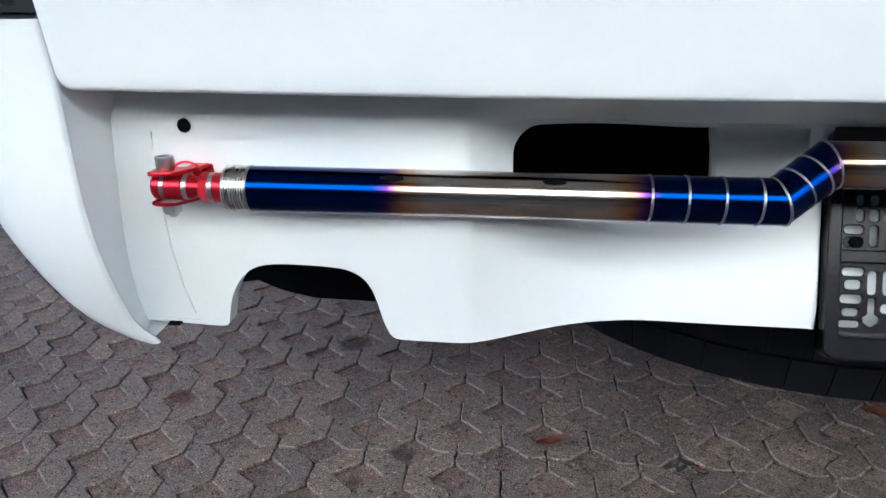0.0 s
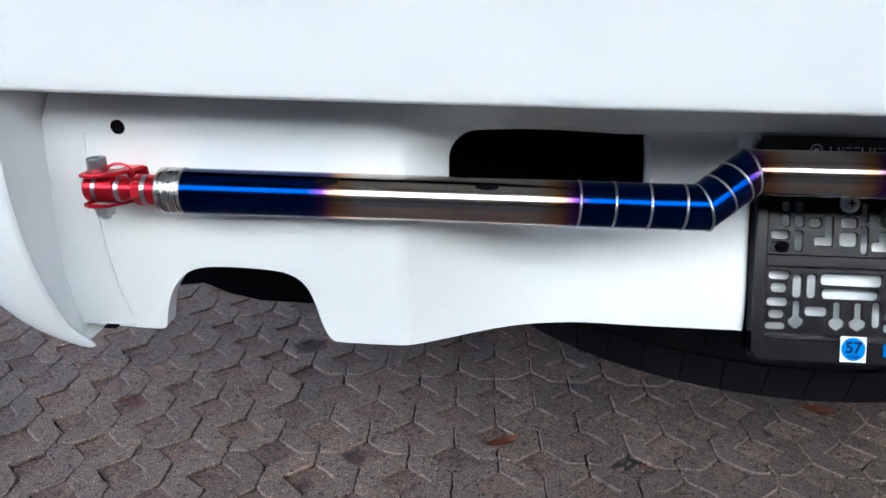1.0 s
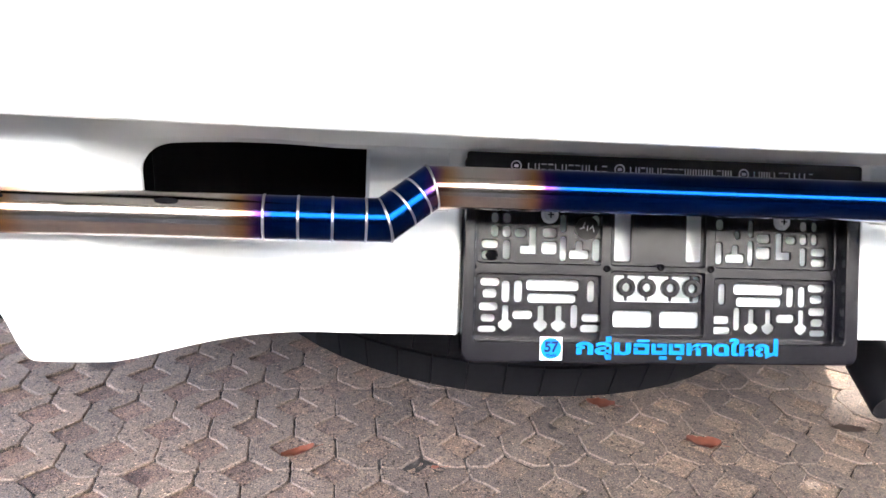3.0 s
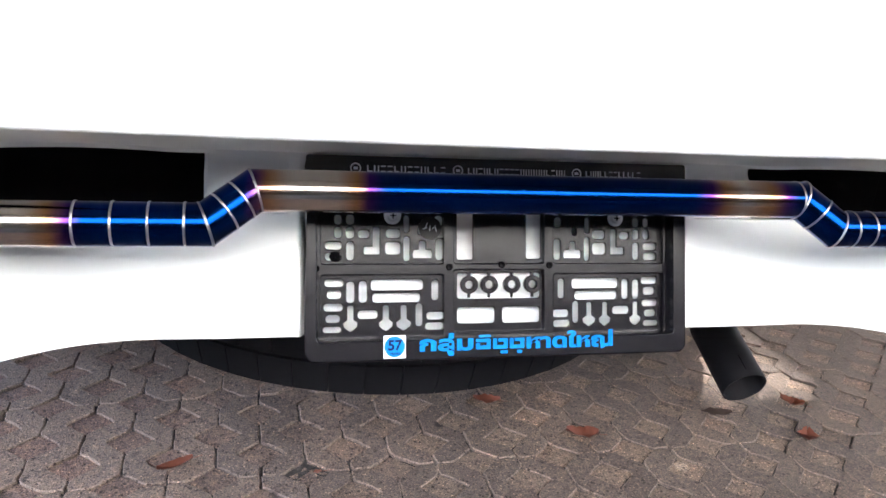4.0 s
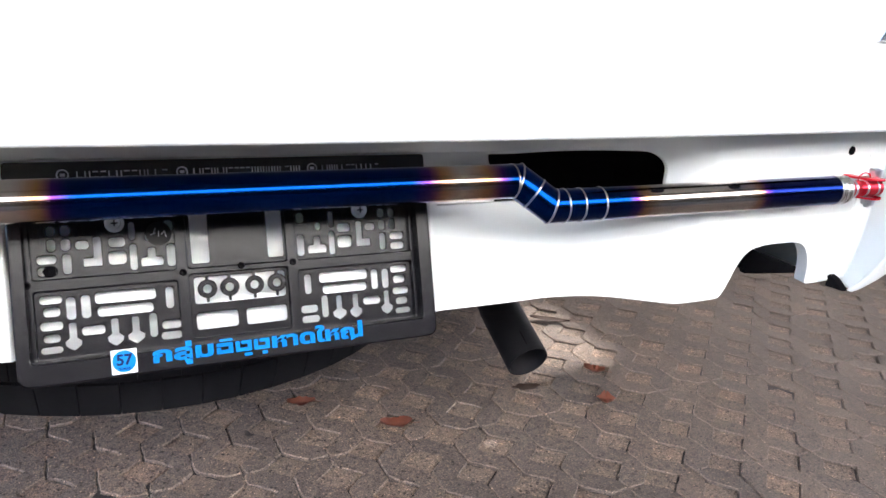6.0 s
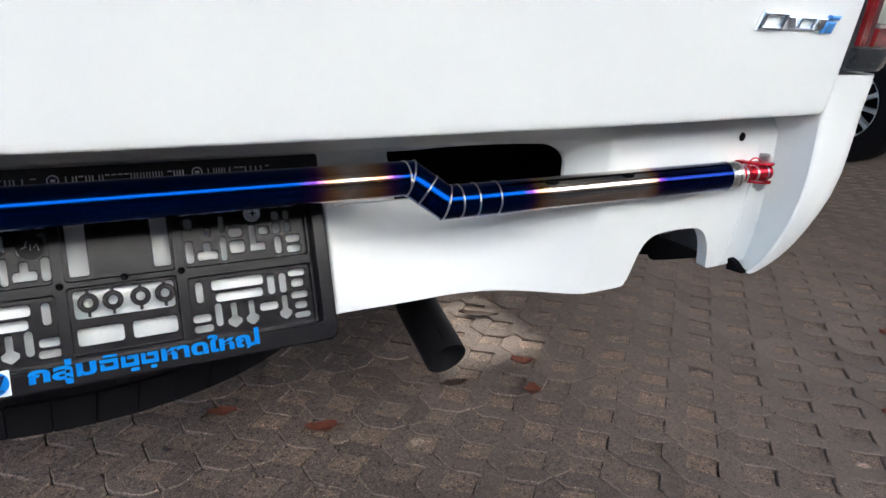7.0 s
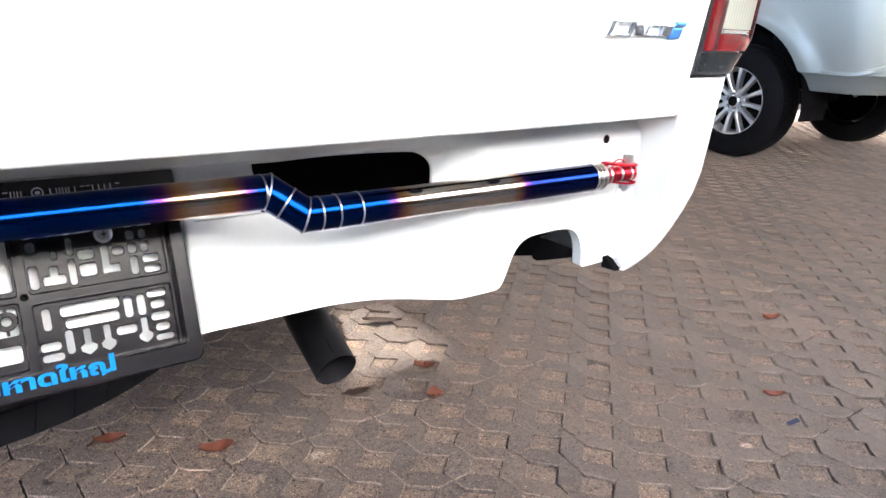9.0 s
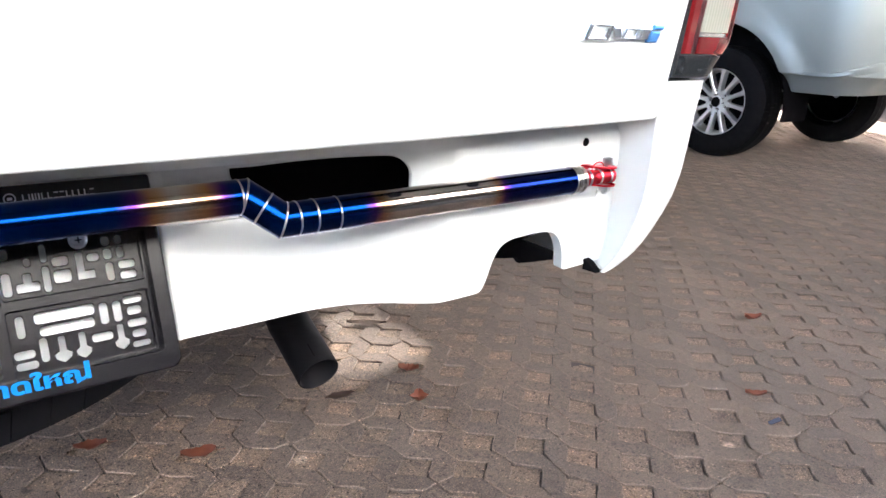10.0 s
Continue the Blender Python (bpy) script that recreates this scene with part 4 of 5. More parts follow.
    bar_part("bright_band", lathe(P + e * 0.0004, e, [(0, 0), (0, 0.0100), (0.0030, 0.0100), (0.0030, 0)], 36), BOLT)
    # clevis: two cheeks with an arm each back to the panel
    wall = skirt_y(abs(P.x), P.z) + 0.001
    back = wall - P.y
    for s in (1, -1):
        def on_cheek(u, v, w, s=s):
            return Vector((P.x + sx * u, P.y + v, P.z + s * (0.0100 + w)))
        out = [(0.0105, -0.0085), (0.0105, 0.009), (-0.010, 0.0105), (-0.011, back), (-0.024, back), (-0.020, 0.008), (-0.013, -0.003), (-0.008, -0.0095), (-0.002, -0.0112), (0.005, -0.0112)]
        bar_part("clevis_cheek", plate(out, [], on_cheek, 0.0, 0.0028, 0.0006), RED, "red anodised clevis cheek", False)
    bar_part("clevis_foot", box(min(P.x - sx * 0.008, P.x - sx * 0.026), wall - 0.0035, P.z - 0.0128, max(P.x - sx * 0.008, P.x - sx * 0.026), wall, P.z + 0.0128, 0.001), RED)
    bm = bmesh.new()
    arc = [P + Vector((-sx * (0.0165 + 0.0105 * math.cos(radians(a))), 0.0, 0.0120 + 0.0070 * math.sin(radians(a)))) for a in range(-10, 171, 12)]
    rings = []
    for k, p in enumerate(arc):
        d = (arc[min(k + 1, len(arc) - 1)] - arc[max(k - 1, 0)]).normalized()
        e1, e2 = Vector((0, 1, 0)), d.cross(Vector((0, 1, 0)))
        rings.append([p + (e1 * math.cos(q * math.tau / 8) + e2 * math.sin(q * math.tau / 8)) * 0.0009 for q in range(8)])
    loft(bm, rings, True, True, True)
    bar_part("spring_clip", fixed(bm), RED, "thin red wire clip")
    up = Vector((0, -0.02, 1)).normalized()
    head = [(0, 0), (0, 0.0066), (0.0008, 0.0070), (0.0096, 0.0070), (0.0106, 0.0062), (0.0106, 0.0040), (0.0055, 0.0038), (0.0055, 0.0)]
    top = P + up * 0.0128
    bar_part("cap_bolt", lathe(top, up, head, 32), BOLT, "bright socket cap bolt")
    low = P - up * 0.0128
    bar_part("washer", lathe(low, -up, [(0, 0), (0, 0.0086), (0.0014, 0.0086), (0.0014, 0)], 28), BOLT)
    bar_part("hex_nut", prism(low - up * 0.0014, -up, 0.0074, 0.0064, 6, 0.2), BOLT, "bright hex nut")
    bar_part("bolt_tip", rod(low - up * 0.007, low - up * 0.0110, 0.0036, 20, None, 0.0008), BOLT)

bm = bmesh.new()
left, right = Vector((-0.2375, 0.027, 0.6382)), Vector((0.2530, 0.025, 0.6392))
dx = (right - left).normalized()


def simple_ring(p, d, r, seg=48):
    _, a, b = frame_of(d)
    return [p + (a * math.cos(i * math.tau / seg) + b * math.sin(i * math.tau / seg)) * r for i in range(seg)]


def cut_ring(p, sx):
    d2 = Vector((-sx * (0.036 if sx < 0 else 0.030), 0.019, 0.0225)).normalized()
    d3 = Vector((-sx, 0, 0))
    n = (d2 + d3).normalized()
    return [q + d3 * ((p - q).dot(n) / d3.dot(n)) for q in simple_ring(p, dx, R)]


r0, r1 = cut_ring(left, -1), cut_ring(right, 1)
loft(bm, [[p.lerp(q, k / 20) for p, q in zip(r0, r1)] for k in range(21)])
bar_part("centre_tube", fixed(bm), TITAN, "heat-blued titanium tube")

# ---------------------------------------------------------------- number plate holder
holder = thing("plate_holder", (0, 0.1, 0.52), "empty black plastic number plate holder screwed to the panel", "plate holder")
HV = Vector((0, 0.046, 0.128)).normalized()
HN = Vector((0, -HV.z, HV.y))
HO = Vector((0, 0.075, 0.467))


def on_plate(u, v, w):
    return HO + Vector((u, 0, 0)) + HV * v + HN * w


def holder_part(name, bm, mat, label="", smooth=False):
    return under(holder, tagged(mesh_object(name, bm, mat, smooth), label))


UPPER_HOLES = [
    (-0.1690, 0.1100, -0.1622, 0.1210), (-0.1580, 0.1100, -0.1503, 0.1207), (-0.1690, 0.1235, -0.1622, 0.1330), (-0.1580, 0.1235, -0.1503, 0.1330), (-0.1465, 0.1104, -0.1356, 0.1180),
    (-0.1196, 0.1106, -0.1058, 0.1194), (-0.1203, 0.0943, -0.1055, 0.1064), (-0.1025, 0.0876, -0.0964, 0.1122), (-0.1025, 0.1160, -0.0970, 0.1330),
    (-0.0708, 0.0887, -0.0634, 0.1103), (-0.1777, 0.0989, -0.1623, 0.1066), (-0.1777, 0.0883, -0.1625, 0.0960), (-0.1576, 0.0886, -0.1506, 0.1069), (-0.0885, 0.1140, -0.0830, 0.1220), (-0.0720, 0.1225, -0.0640, 0.1330)]
LOWER_HOLES = [
    (-0.1781, 0.0628, -0.1602, 0.0702), (-0.1757, 0.0512, -0.1625, 0.0595), (-0.1789, 0.0389, -0.1611, 0.0465), (-0.1770, 0.0279, -0.1638, 0.0353), (-0.1797, 0.0180, -0.1624, 0.0240),
    (-0.1576, 0.0470, -0.1501, 0.0675), (-0.1456, 0.0471, -0.1381, 0.0682), (-0.1341, 0.0590, -0.0832, 0.0695), (-0.1327, 0.0470, -0.0861, 0.0560), (-0.0748, 0.0485, -0.0679, 0.0691),
    (-0.1466, 0.0312, -0.1278, 0.0394), (-0.0905, 0.0228, -0.0838, 0.0455), (-0.0797, 0.0291, -0.0627, 0.0369), (-0.0810, 0.0190, -0.0629, 0.0262)]
LEFT_HOLES = UPPER_HOLES + LOWER_HOLES


FLOOR_W = -0.014


def spread(u):
    return u + 0.0226 * (u + 0.176)


def hole_loop(a, r=0.0032):
    return rounded(*a, r, 3)


def l_hole(s=1):
    return [(s * x, y) for x, y in ((-0.1410, 0.0944), (-0.1256, 0.0944), (-0.1256, 0.1195), (-0.1268, 0.1208), (-0.1312, 0.1208), (-0.1324, 0.1195), (-0.1324, 0.1018), (-0.1410, 0.1018))]


def t_hole(s=1):
    return [(s * x, y) for x, y in ((-0.0930, 0.0906), (-0.0745, 0.0906), (-0.0738, 0.0950), (-0.0750, 0.0985), (-0.0804, 0.0990), (-0.0804, 0.1060), (-0.0815, 0.1077), (-0.0862, 0.1077), (-0.0874, 0.1060), (-0.0874, 0.0990), (-0.0925, 0.0985), (-0.0938, 0.0950))]


def key_hole(c, w, s=1, top=0.0440):
    h = 0.0030
    pts = ((c - h, 0.0205), (c, 0.0188), (c + h, 0.0205), (c + w, 0.0232), (c + w + 0.0006, 0.0270), (c + h, 0.0302), (c + h, top - 0.001), (c + h - 0.0012, top), (c - h + 0.0012, top), (c - h, top - 0.001), (c - h, 0.0302), (c - w - 0.0006, 0.0270), (c - w, 0.0232))
    return [(s * x, y) for x, y in pts]


def block_sheet(s):
    holes = []
    for a in LEFT_HOLES:
        u0, v0, u1, v1 = spread(a[0]), a[1], spread(a[2]), a[3]
        holes.append(hole_loop((min(s * u0, s * u1), v0, max(s * u0, s * u1), v1)))
    holes += [[(x + s * 0.0010, y) for x, y in l_hole(s)], [(x + s * 0.0021, y) for x, y in t_hole(s)], key_hole(-0.1532, 0.0062, s), key_hole(-0.1183, 0.0062, s), key_hole(-0.1005, 0.0068, s)]
    return holes


centre_holes = [hole_loop((-0.0464, 0.0892, -0.0298, 0.1420), 0.002), hole_loop((0.0268, 0.0900, 0.0426, 0.1420), 0.002),
                hole_loop((-0.0462, 0.0496, 0.0418, 0.0756), 0.003), hole_loop((-0.0462, 0.0245, -0.0069, 0.0407), 0.003), hole_loop((0.0012, 0.0245, 0.0414, 0.0407), 0.003)]
bm = plate(rounded(-0.190, 0.004, 0.190, 0.180, 0.004), block_sheet(1) + [[(x - 0.004, y) for x, y in h] for h in block_sheet(-1)] + centre_holes, on_plate, FLOOR_W - 0.0030, FLOOR_W, 0.0009)
holder_part("slotted_sheet", bm, BLACK, "black plastic sheet with moulded slots")

cells = [(-0.1820, 0.0855, -0.0610, 0.160), (-0.1820, 0.0125, -0.0610, 0.0740), (-0.0505, 0.0855, 0.0445, 0.160), (-0.0505, 0.0170, 0.0445, 0.0785), (0.0550, 0.0855, 0.1790, 0.160), (0.0550, 0.0125, 0.1790, 0.0740)]
bm = plate(rounded(-0.1975, -0.0085, 0.1975, 0.1880, 0.010, 5), [rounded(*c, 0.003, 3) for c in cells], on_plate, FLOOR_W - 0.002, -0.0090, 0.0014)
holder_part("divider_frame", bm, BLACK, "black plastic dividing frame")
bm = plate(rounded(-0.1975, -0.0085, 0.1975, 0.1880, 0.010, 5), [rounded(-0.1860, 0.0122, 0.1830, 0.1640, 0.004, 3)], on_plate, FLOOR_W - 0.004, 0.0042, 0.0018)
holder_part("frame", bm, BLACK, "black plastic outer frame")
# moulded rings and pegs
for u in (-0.0342, -0.0132, 0.0109, 0.0330):
    bm = lathe(on_plate(u, 0.0638, FLOOR_W - 0.002), HN, [(0, 0.0042), (0.004, 0.0042), (0.005, 0.0050), (0.005, 0.0084), (0.004, 0.0092), (0, 0.0092), (0, 0.0042)], 28)
    ring = holder_part("moulded_ring", bm, BLACK, "", True)
    for v in (0.0505, 0.0715):
        p = mesh_object("ring_neck", box(u - 0.0014, -0.0030, v, u + 0.0014, 0.0, v + 0.005, 0.0004), BLACK, False)
        for q in p.data.vertices:
            q.co = on_plate(q.co.x, q.co.z, q.co.y + FLOOR_W + 0.001)
        p.parent = holder
        p.matrix_parent_inverse = holder.matrix_world.inverted()
for u, v in ((-0.1865, 0.0809), (-0.0555, 0.0818), (0.0500, 0.0833), (-0.001, 0.0840)):
    holder_part("peg", lathe(on_plate(u, v, -0.0100), HN, [(0, 0.0036), (0.0022, 0.0034), (0.0030, 0.0026), (0.0022, 0.0014), (0.0012, 0)], 18), UNDER, "", True)
for u in (-0.1120, 0.1255):
    holder_part("screw", lathe(on_plate(u, 0.1325, FLOOR_W - 0.0002), HN, [(0, 0.0085), (0.0012, 0.0085), (0.0018, 0.0072), (0.0020, 0.0060), (0.0042, 0.0048), (0.0046, 0.0)], 26), BOLT, "bright washer-head screw", True)
    # two black bars on the head stand for its shaded cross recess
    for k in range(2):
        bm = box(-0.0030, 0.0, -0.0006, 0.0030, 0.0012, 0.0006)
        for q in bm.verts:
            x, y, z = q.co
            if k:
                x, z = z, x
            q.co = on_plate(u + x, 0.1325 + z, FLOOR_W + 0.0040 + y)
        holder_part("screw_slot", bm, UNDER)
# black stopper in one slot
holder_part("stopper", lathe(on_plate(-0.1680, 0.0921, FLOOR_W - 0.002), HN, [(0, 0.0062), (0.003, 0.0058), (0.0042, 0.004), (0.0042, 0)], 6), UNDER, "", True)
# dark round inspection sticker with pen marks
holder_part("inspection_sticker", lathe(on_plate(-0.0745, 0.1205, FLOOR_W + 0.0004), HN, [(0, 0.0115), (0.0004, 0.0115), (0.0004, 0)], 30), material("clear_dark_film", (0.010, 0.009, 0.009), 0.3, spec=0.2), "dark round sticker", True)
for k, (du, dv, a) in enumerate(((-0.005, 0.0, 0.3), (-0.0035, 0.003, 1.2), (0.0, 0.0, 1.5), (0.004, 0.001, 0.9), (0.006, -0.001, 1.8))):
    bm = box(-0.0026, 0.0, -0.0004, 0.0026, 0.0003, 0.0004)
    for q in bm.verts:
        x, y, z = q.co
        q.co = on_plate(-0.0745 + du + x * math.cos(a) - z * math.sin(a), 0.1205 + dv + x * math.sin(a) + z * math.cos(a), FLOOR_W + 0.0009 + y)
    holder_part("pen_mark", bm, PRINT)

# glossy strip along the top edge, its print drawn as plain bars
holder_part("top_strip", plate(rounded(-0.1965, 0.1600, 0.1965, 0.1885, 0.003, 3), [], on_plate, 0.0044, 0.0050, 0.0002), STRIP, "gloss black strip with pale print")


def bars(u0, u1, v0, v1, n, mat, name, w=0.0052, seed=3, thick=0.34):
    rnd = random.Random(seed)
    step = (u1 - u0) / n
    for i in range(n):
        a = u0 + i * step
        b = a + step * 0.74
        kind = rnd.random()
        lw = (v1 - v0) * thick * 0.55
        segs = []
        if kind < 0.4:
            segs = [(a, v0, a + lw, v1), (b - lw, v0, b, v1)]
        elif kind < 0.75:
            segs = [(a, v0, b, v0 + lw), (a, v1 - lw, b, v1)]
        else:
            segs = [(a, v0, a + lw, v1), (a, v0, b, v0 + lw)]
        for s in segs:
            holder_part(name, plate([(s[0], s[1]), (s[2], s[1]), (s[2], s[3]), (s[0], s[3])], [], on_plate, w, w + 0.0002), mat)


for u0, u1, n in ((-0.139, -0.061, 12), (-0.040, 0.063, 19), (0.084, 0.146, 12)):
    bars(u0, u1, 0.1733, 0.1795, n, PRINT, "print_bar", 0.0051, int(1000 * u1) + 7)
for u in (-0.150, -0.050, 0.074):
    c = [(u + 0.0052 * math.cos(t * math.tau / 20), 0.1765 + 0.0052 * math.sin(t * math.tau / 20)) for t in range(20)]
    i = [(u + 0.0040 * math.cos(t * math.tau / 20), 0.1765 + 0.0040 * math.sin(t * math.tau / 20)) for t in range(20)]
    holder_part("print_mark", plate(c, [i], on_plate, 0.0051, 0.0053), PRINT)
    holder_part("print_mark", plate([(u - 0.002, 0.1752), (u + 0.002, 0.1752), (u + 0.002, 0.1778), (u - 0.002, 0.1778)], [], on_plate, 0.0051, 0.0053), PRINT)

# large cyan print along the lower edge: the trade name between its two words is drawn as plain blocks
W0 = 0.0044
for i, u in enumerate((-0.0318, -0.0142, 0.0030)):
    w, v0, v1, s = 0.0152, 0.0008, 0.0112, 0.0040
    pieces = [(u, v0, u + s, v1 * (1.0 if i else 0.62)), (u + w - s, v0, u + w, v1), (u, v0, u + w, v0 + 0.0036)]
    if i == 0:
        pieces += [(u, v1 - 0.0034, u + w, v1), (u + w * 0.2, 0.0126, u + w, 0.0150)]
    else:
        pieces += [(u + w * 0.35, v1 - 0.0034, u + w, v1), (u + w * 0.5, -0.0040, u + w * (1.0 if i == 1 else 0.85), -0.0008)]
    for k, (a, b, c, d) in enumerate(pieces):
        holder_part("print_block", plate(rounded(a, b, c, d, 0.0008, 2), [], on_plate, W0, W0 + 0.0003 + 0.0001 * k), STICKB, "cyan print")

# anniversary sticker
holder_part("sticker", plate(rounded(-0.1232, -0.0057, -0.1016, 0.0165, 0.0006, 2), [], on_plate, W0, W0 + 0.0003), STICKW, "white square sticker with a blue disc")
holder_part("sticker_disc", plate([(-0.1124 + 0.0100 * math.cos(t * math.tau / 32), 0.0056 + 0.0100 * math.sin(t * math.tau / 32)) for t in range(32)], [], on_plate, W0 + 0.0003, W0 + 0.0005), STICKB)


def writing(body, u, v, size, mat, w, parent, squash=1.0):
    cu = bpy.data.curves.new("writing", "FONT")
    cu.body, cu.size, cu.align_x, cu.align_y = body, size, "CENTER", "CENTER"
    cu.offset = size * 0.035
    tmp = new("writing", cu)
    bpy.context.view_layer.update()
    me = bpy.data.meshes.new_from_object(tmp.evaluated_get(bpy.context.evaluated_depsgraph_get()))
    bpy.data.objects.remove(tmp)
    for q in me.vertices:
        q.co = on_plate(u + q.co.x * squash, v + q.co.y, w)
    me.materials.clear()
    me.materials.append(mat)
    return under(parent, new("writing", me))


def word(body, u0, u1, v0, size, mat, w, parent):
    """Bold print fitted between u0 and u1, its letters standing on v0."""
    cu = bpy.data.curves.new("writing", "FONT")
    cu.body, cu.size, cu.offset = body, size, size * 0.042
    tmp = new("writing", cu)
    bpy.context.view_layer.update()
    me = bpy.data.meshes.new_from_object(tmp.evaluated_get(bpy.context.evaluated_depsgraph_get()))
    bpy.data.objects.remove(tmp)
    x0, x1 = min(q.co.x for q in me.vertices), max(q.co.x for q in me.vertices)
    for q in me.vertices:
        q.co = on_plate(lerp(u0, u1, (q.co.x - x0) / (x1 - x0)), v0 + q.co.y, w)
    me.materials.clear()
    me.materials.append(mat)
    ob = under(parent, new("writing", me))
    ob["label"] = "cyan print"
    return ob


word("\u0e01\u0e25\u0e38\u0e48\u0e21", -0.0885, -0.0345, 0.0010, 0.0186, STICKB, W0 + 0.0006, holder)
word("\u0e2b\u0e32\u0e14\u0e43\u0e2b\u0e0d\u0e48", 0.0205, 0.1135, 0.0010, 0.0186, STICKB, W0 + 0.0006, holder)
writing("57", -0.1124, 0.0066, 0.0135, STICKD, W0 + 0.0007, holder)
writing("YEARS", -0.1124, -0.0012, 0.0036, STICKD, W0 + 0.0007, holder)

# ---------------------------------------------------------------- the silver pickup in the next bay
car = thing("silver_pickup", (5.3, 2.2, 0), "silver pickup truck parked in the next bay", "pickup truck")


def car_part(name, bm, mats, label="", smooth=True):
    return under(car, tagged(mesh_object(name, bm, mats, smooth), label))


WX, WY, WZ, ARCH = 4.49, 2.20, 0.37, 0.51
SIDE_X, REAR_Y, CR = 4.44, 1.22, 0.26


def car_path():
    """Plan of the body: along the side towards the tail, round the corner, across the tail."""
    pts = [(SIDE_X, y) for y in np.linspace(4.2, WY + ARCH + 0.02, 10)]
    pts += [(SIDE_X, WY + ARCH * math.cos(radians(a))) for a in np.linspace(2, 178, 31)]
    pts += [(SIDE_X, y) for y in np.linspace(WY - ARCH - 0.02, REAR_Y + CR, 8)]
    pts += [(SIDE_X + CR - CR * math.cos(radians(a)), REAR_Y + CR - CR * math.sin(radians(a))) for a in np.linspace(8, 90, 12)]
    pts += [(x, REAR_Y) for x in np.linspace(SIDE_X + CR + 0.05, 6.3, 8)]
    return pts


def car_body():
    bm = bmesh.new()
    rows = []
    for x, y in car_path():
        b = 0.60
        if x < SIDE_X + 0.001 and abs(y - WY) < ARCH:
            b = max(b, WZ + math.sqrt(ARCH ** 2 - (y - WY) ** 2) * 1.03)
        row = []
        for z in [b, b + 0.004] + [b + 0.015 * k for k in range(1, 14)] + [lerp(b + 0.21, 1.30, k / 6) for k in range(1, 7)]:
            out = 0.016 * math.sin(max(0.0, min(1.0, (z - 0.55) / 0.7)) * math.pi) - 0.03 * max(0, z - 1.0)
            dist = math.hypot(y - WY, z - WZ) if x < SIDE_X + 0.001 else 9
            out += 0.024 * (1 - smooth01((dist - ARCH - 0.045) / 0.12))
            if z == b:
                out -= 0.03
            nx, ny = -1.0, 0.0
            if y <= REAR_Y + CR and x > SIDE_X:
                c = Vector((SIDE_X + CR, REAR_Y + CR))
                nx, ny = ((Vector((x, y)) - c).normalized() if x < SIDE_X + CR else Vector((0, -1)))
            row.append((x + nx * out, y + ny * out, z))
        rows.append(row)
    loft(bm, rows, False)
    return fixed(bm)


car_part("body_side", car_body(), SILVER, "silver painted body with flared wheel arch")


def car_bumper():
    bm = bmesh.new()
    rows = []
    pts = [(SIDE_X, y) for y in np.linspace(WY - ARCH - 0.015, REAR_Y + CR, 7)]
    pts += [(SIDE_X + CR - CR * math.cos(radians(a)), REAR_Y + CR - CR * math.sin(radians(a))) for a in np.linspace(8, 90, 12)]
    pts += [(x, REAR_Y) for x in np.linspace(SIDE_X + CR + 0.05, 6.3, 8)]
    for i, (x, y) in enumerate(pts):
        f = i / (len(pts) - 1)
        top = lerp(0.615, 0.70, smooth01((f - 0.25) / 0.4))
        grow = smooth01(f / 0.35)
        nx, ny = -1.0, 0.0
        if x > SIDE_X:
            c = Vector((SIDE_X + CR, REAR_Y + CR))
            nx, ny = ((Vector((x, y)) - c).normalized() if x < SIDE_X + CR else Vector((0, -1)))
        row = []
        for z, o in ((top + 0.012, -0.003), (top, 0.008 + 0.006 * grow), (top - 0.02, 0.008 + 0.008 * grow), (0.600, -0.006), (0.585, -0.026), (0.555, -0.056), (0.522, -0.085), (0.488, -0.112), (0.482, -0.20)):
            o = o * smooth01(f / 0.07) if o > 0 else o * lerp(0.65, 1.0, smooth01((f - 0.25) / 0.3))
            ya = WY - math.sqrt(max(0.0, ARCH ** 2 - ((z - WZ) / 1.03) ** 2))
            yy = lerp(ya, y, i / 3) if i < 3 else y
            row.append((x + nx * o, yy + ny * o, z))
        rows.append(row)
    loft(bm, rows, False)
    return fixed(bm)


car_part("rear_bumper", car_bumper(), SILVER, "silver wrap-around rear bumper")
bm = bmesh.new()
rings = []
for x, k in ((SIDE_X + 0.0, 1.0), (SIDE_X + 0.03, 1.02), (SIDE_X + 0.30, 1.02)):
    rings.append([(x, WY + ARCH * k * math.cos(radians(a)), WZ + ARCH * k * 1.03 * math.sin(radians(a))) for a in np.linspace(-8, 188, 30)])
loft(bm, rings, False)
car_part("wheel_well", fixed(bm), UNDER, "black wheel well")
car_part("well_back", box(SIDE_X + 0.30, 1.55, 0.55, SIDE_X + 0.34, 2.9, 1.0), UNDER)
car_part("underbody", box(SIDE_X + 0.26, 1.45, 0.48, 6.02, 4.15, 0.58, 0.01), UNDER, "black underbody")
car_part("bed_floor", box(SIDE_X + 0.05, 1.30, 1.20, 6.25, 4.15, 1.28, 0.01), SILVER)
car_part("far_side", box(6.26, 1.24, 0.60, 6.30, 4.2, 1.30, 0.01), SILVER)
car_part("bed_front", box(SIDE_X + 0.02, 4.16, 0.60, 6.26, 4.2, 1.29, 0.01), SILVER)
car_part("well_hose", rod((SIDE_X + 0.06, 1.98, 0.80), (SIDE_X + 0.16, 1.90, 0.78), 0.012, 12), RUBBER)
w = wheel(car, "rear_wheel", (WX + 0.10, WY, WZ), (-1, 0, 0), 0.38, 0.25, 0.228, True, 48)
w["label"] = "black tyre on a bright twelve-spoke alloy rim"
w = wheel(car, "far_wheel", (WX + 1.72, WY - 0.02, WZ), (1, 0, 0), 0.38, 0.25, 0.228, True, 48)
w["label"] = "black tyre in the shade of the car"
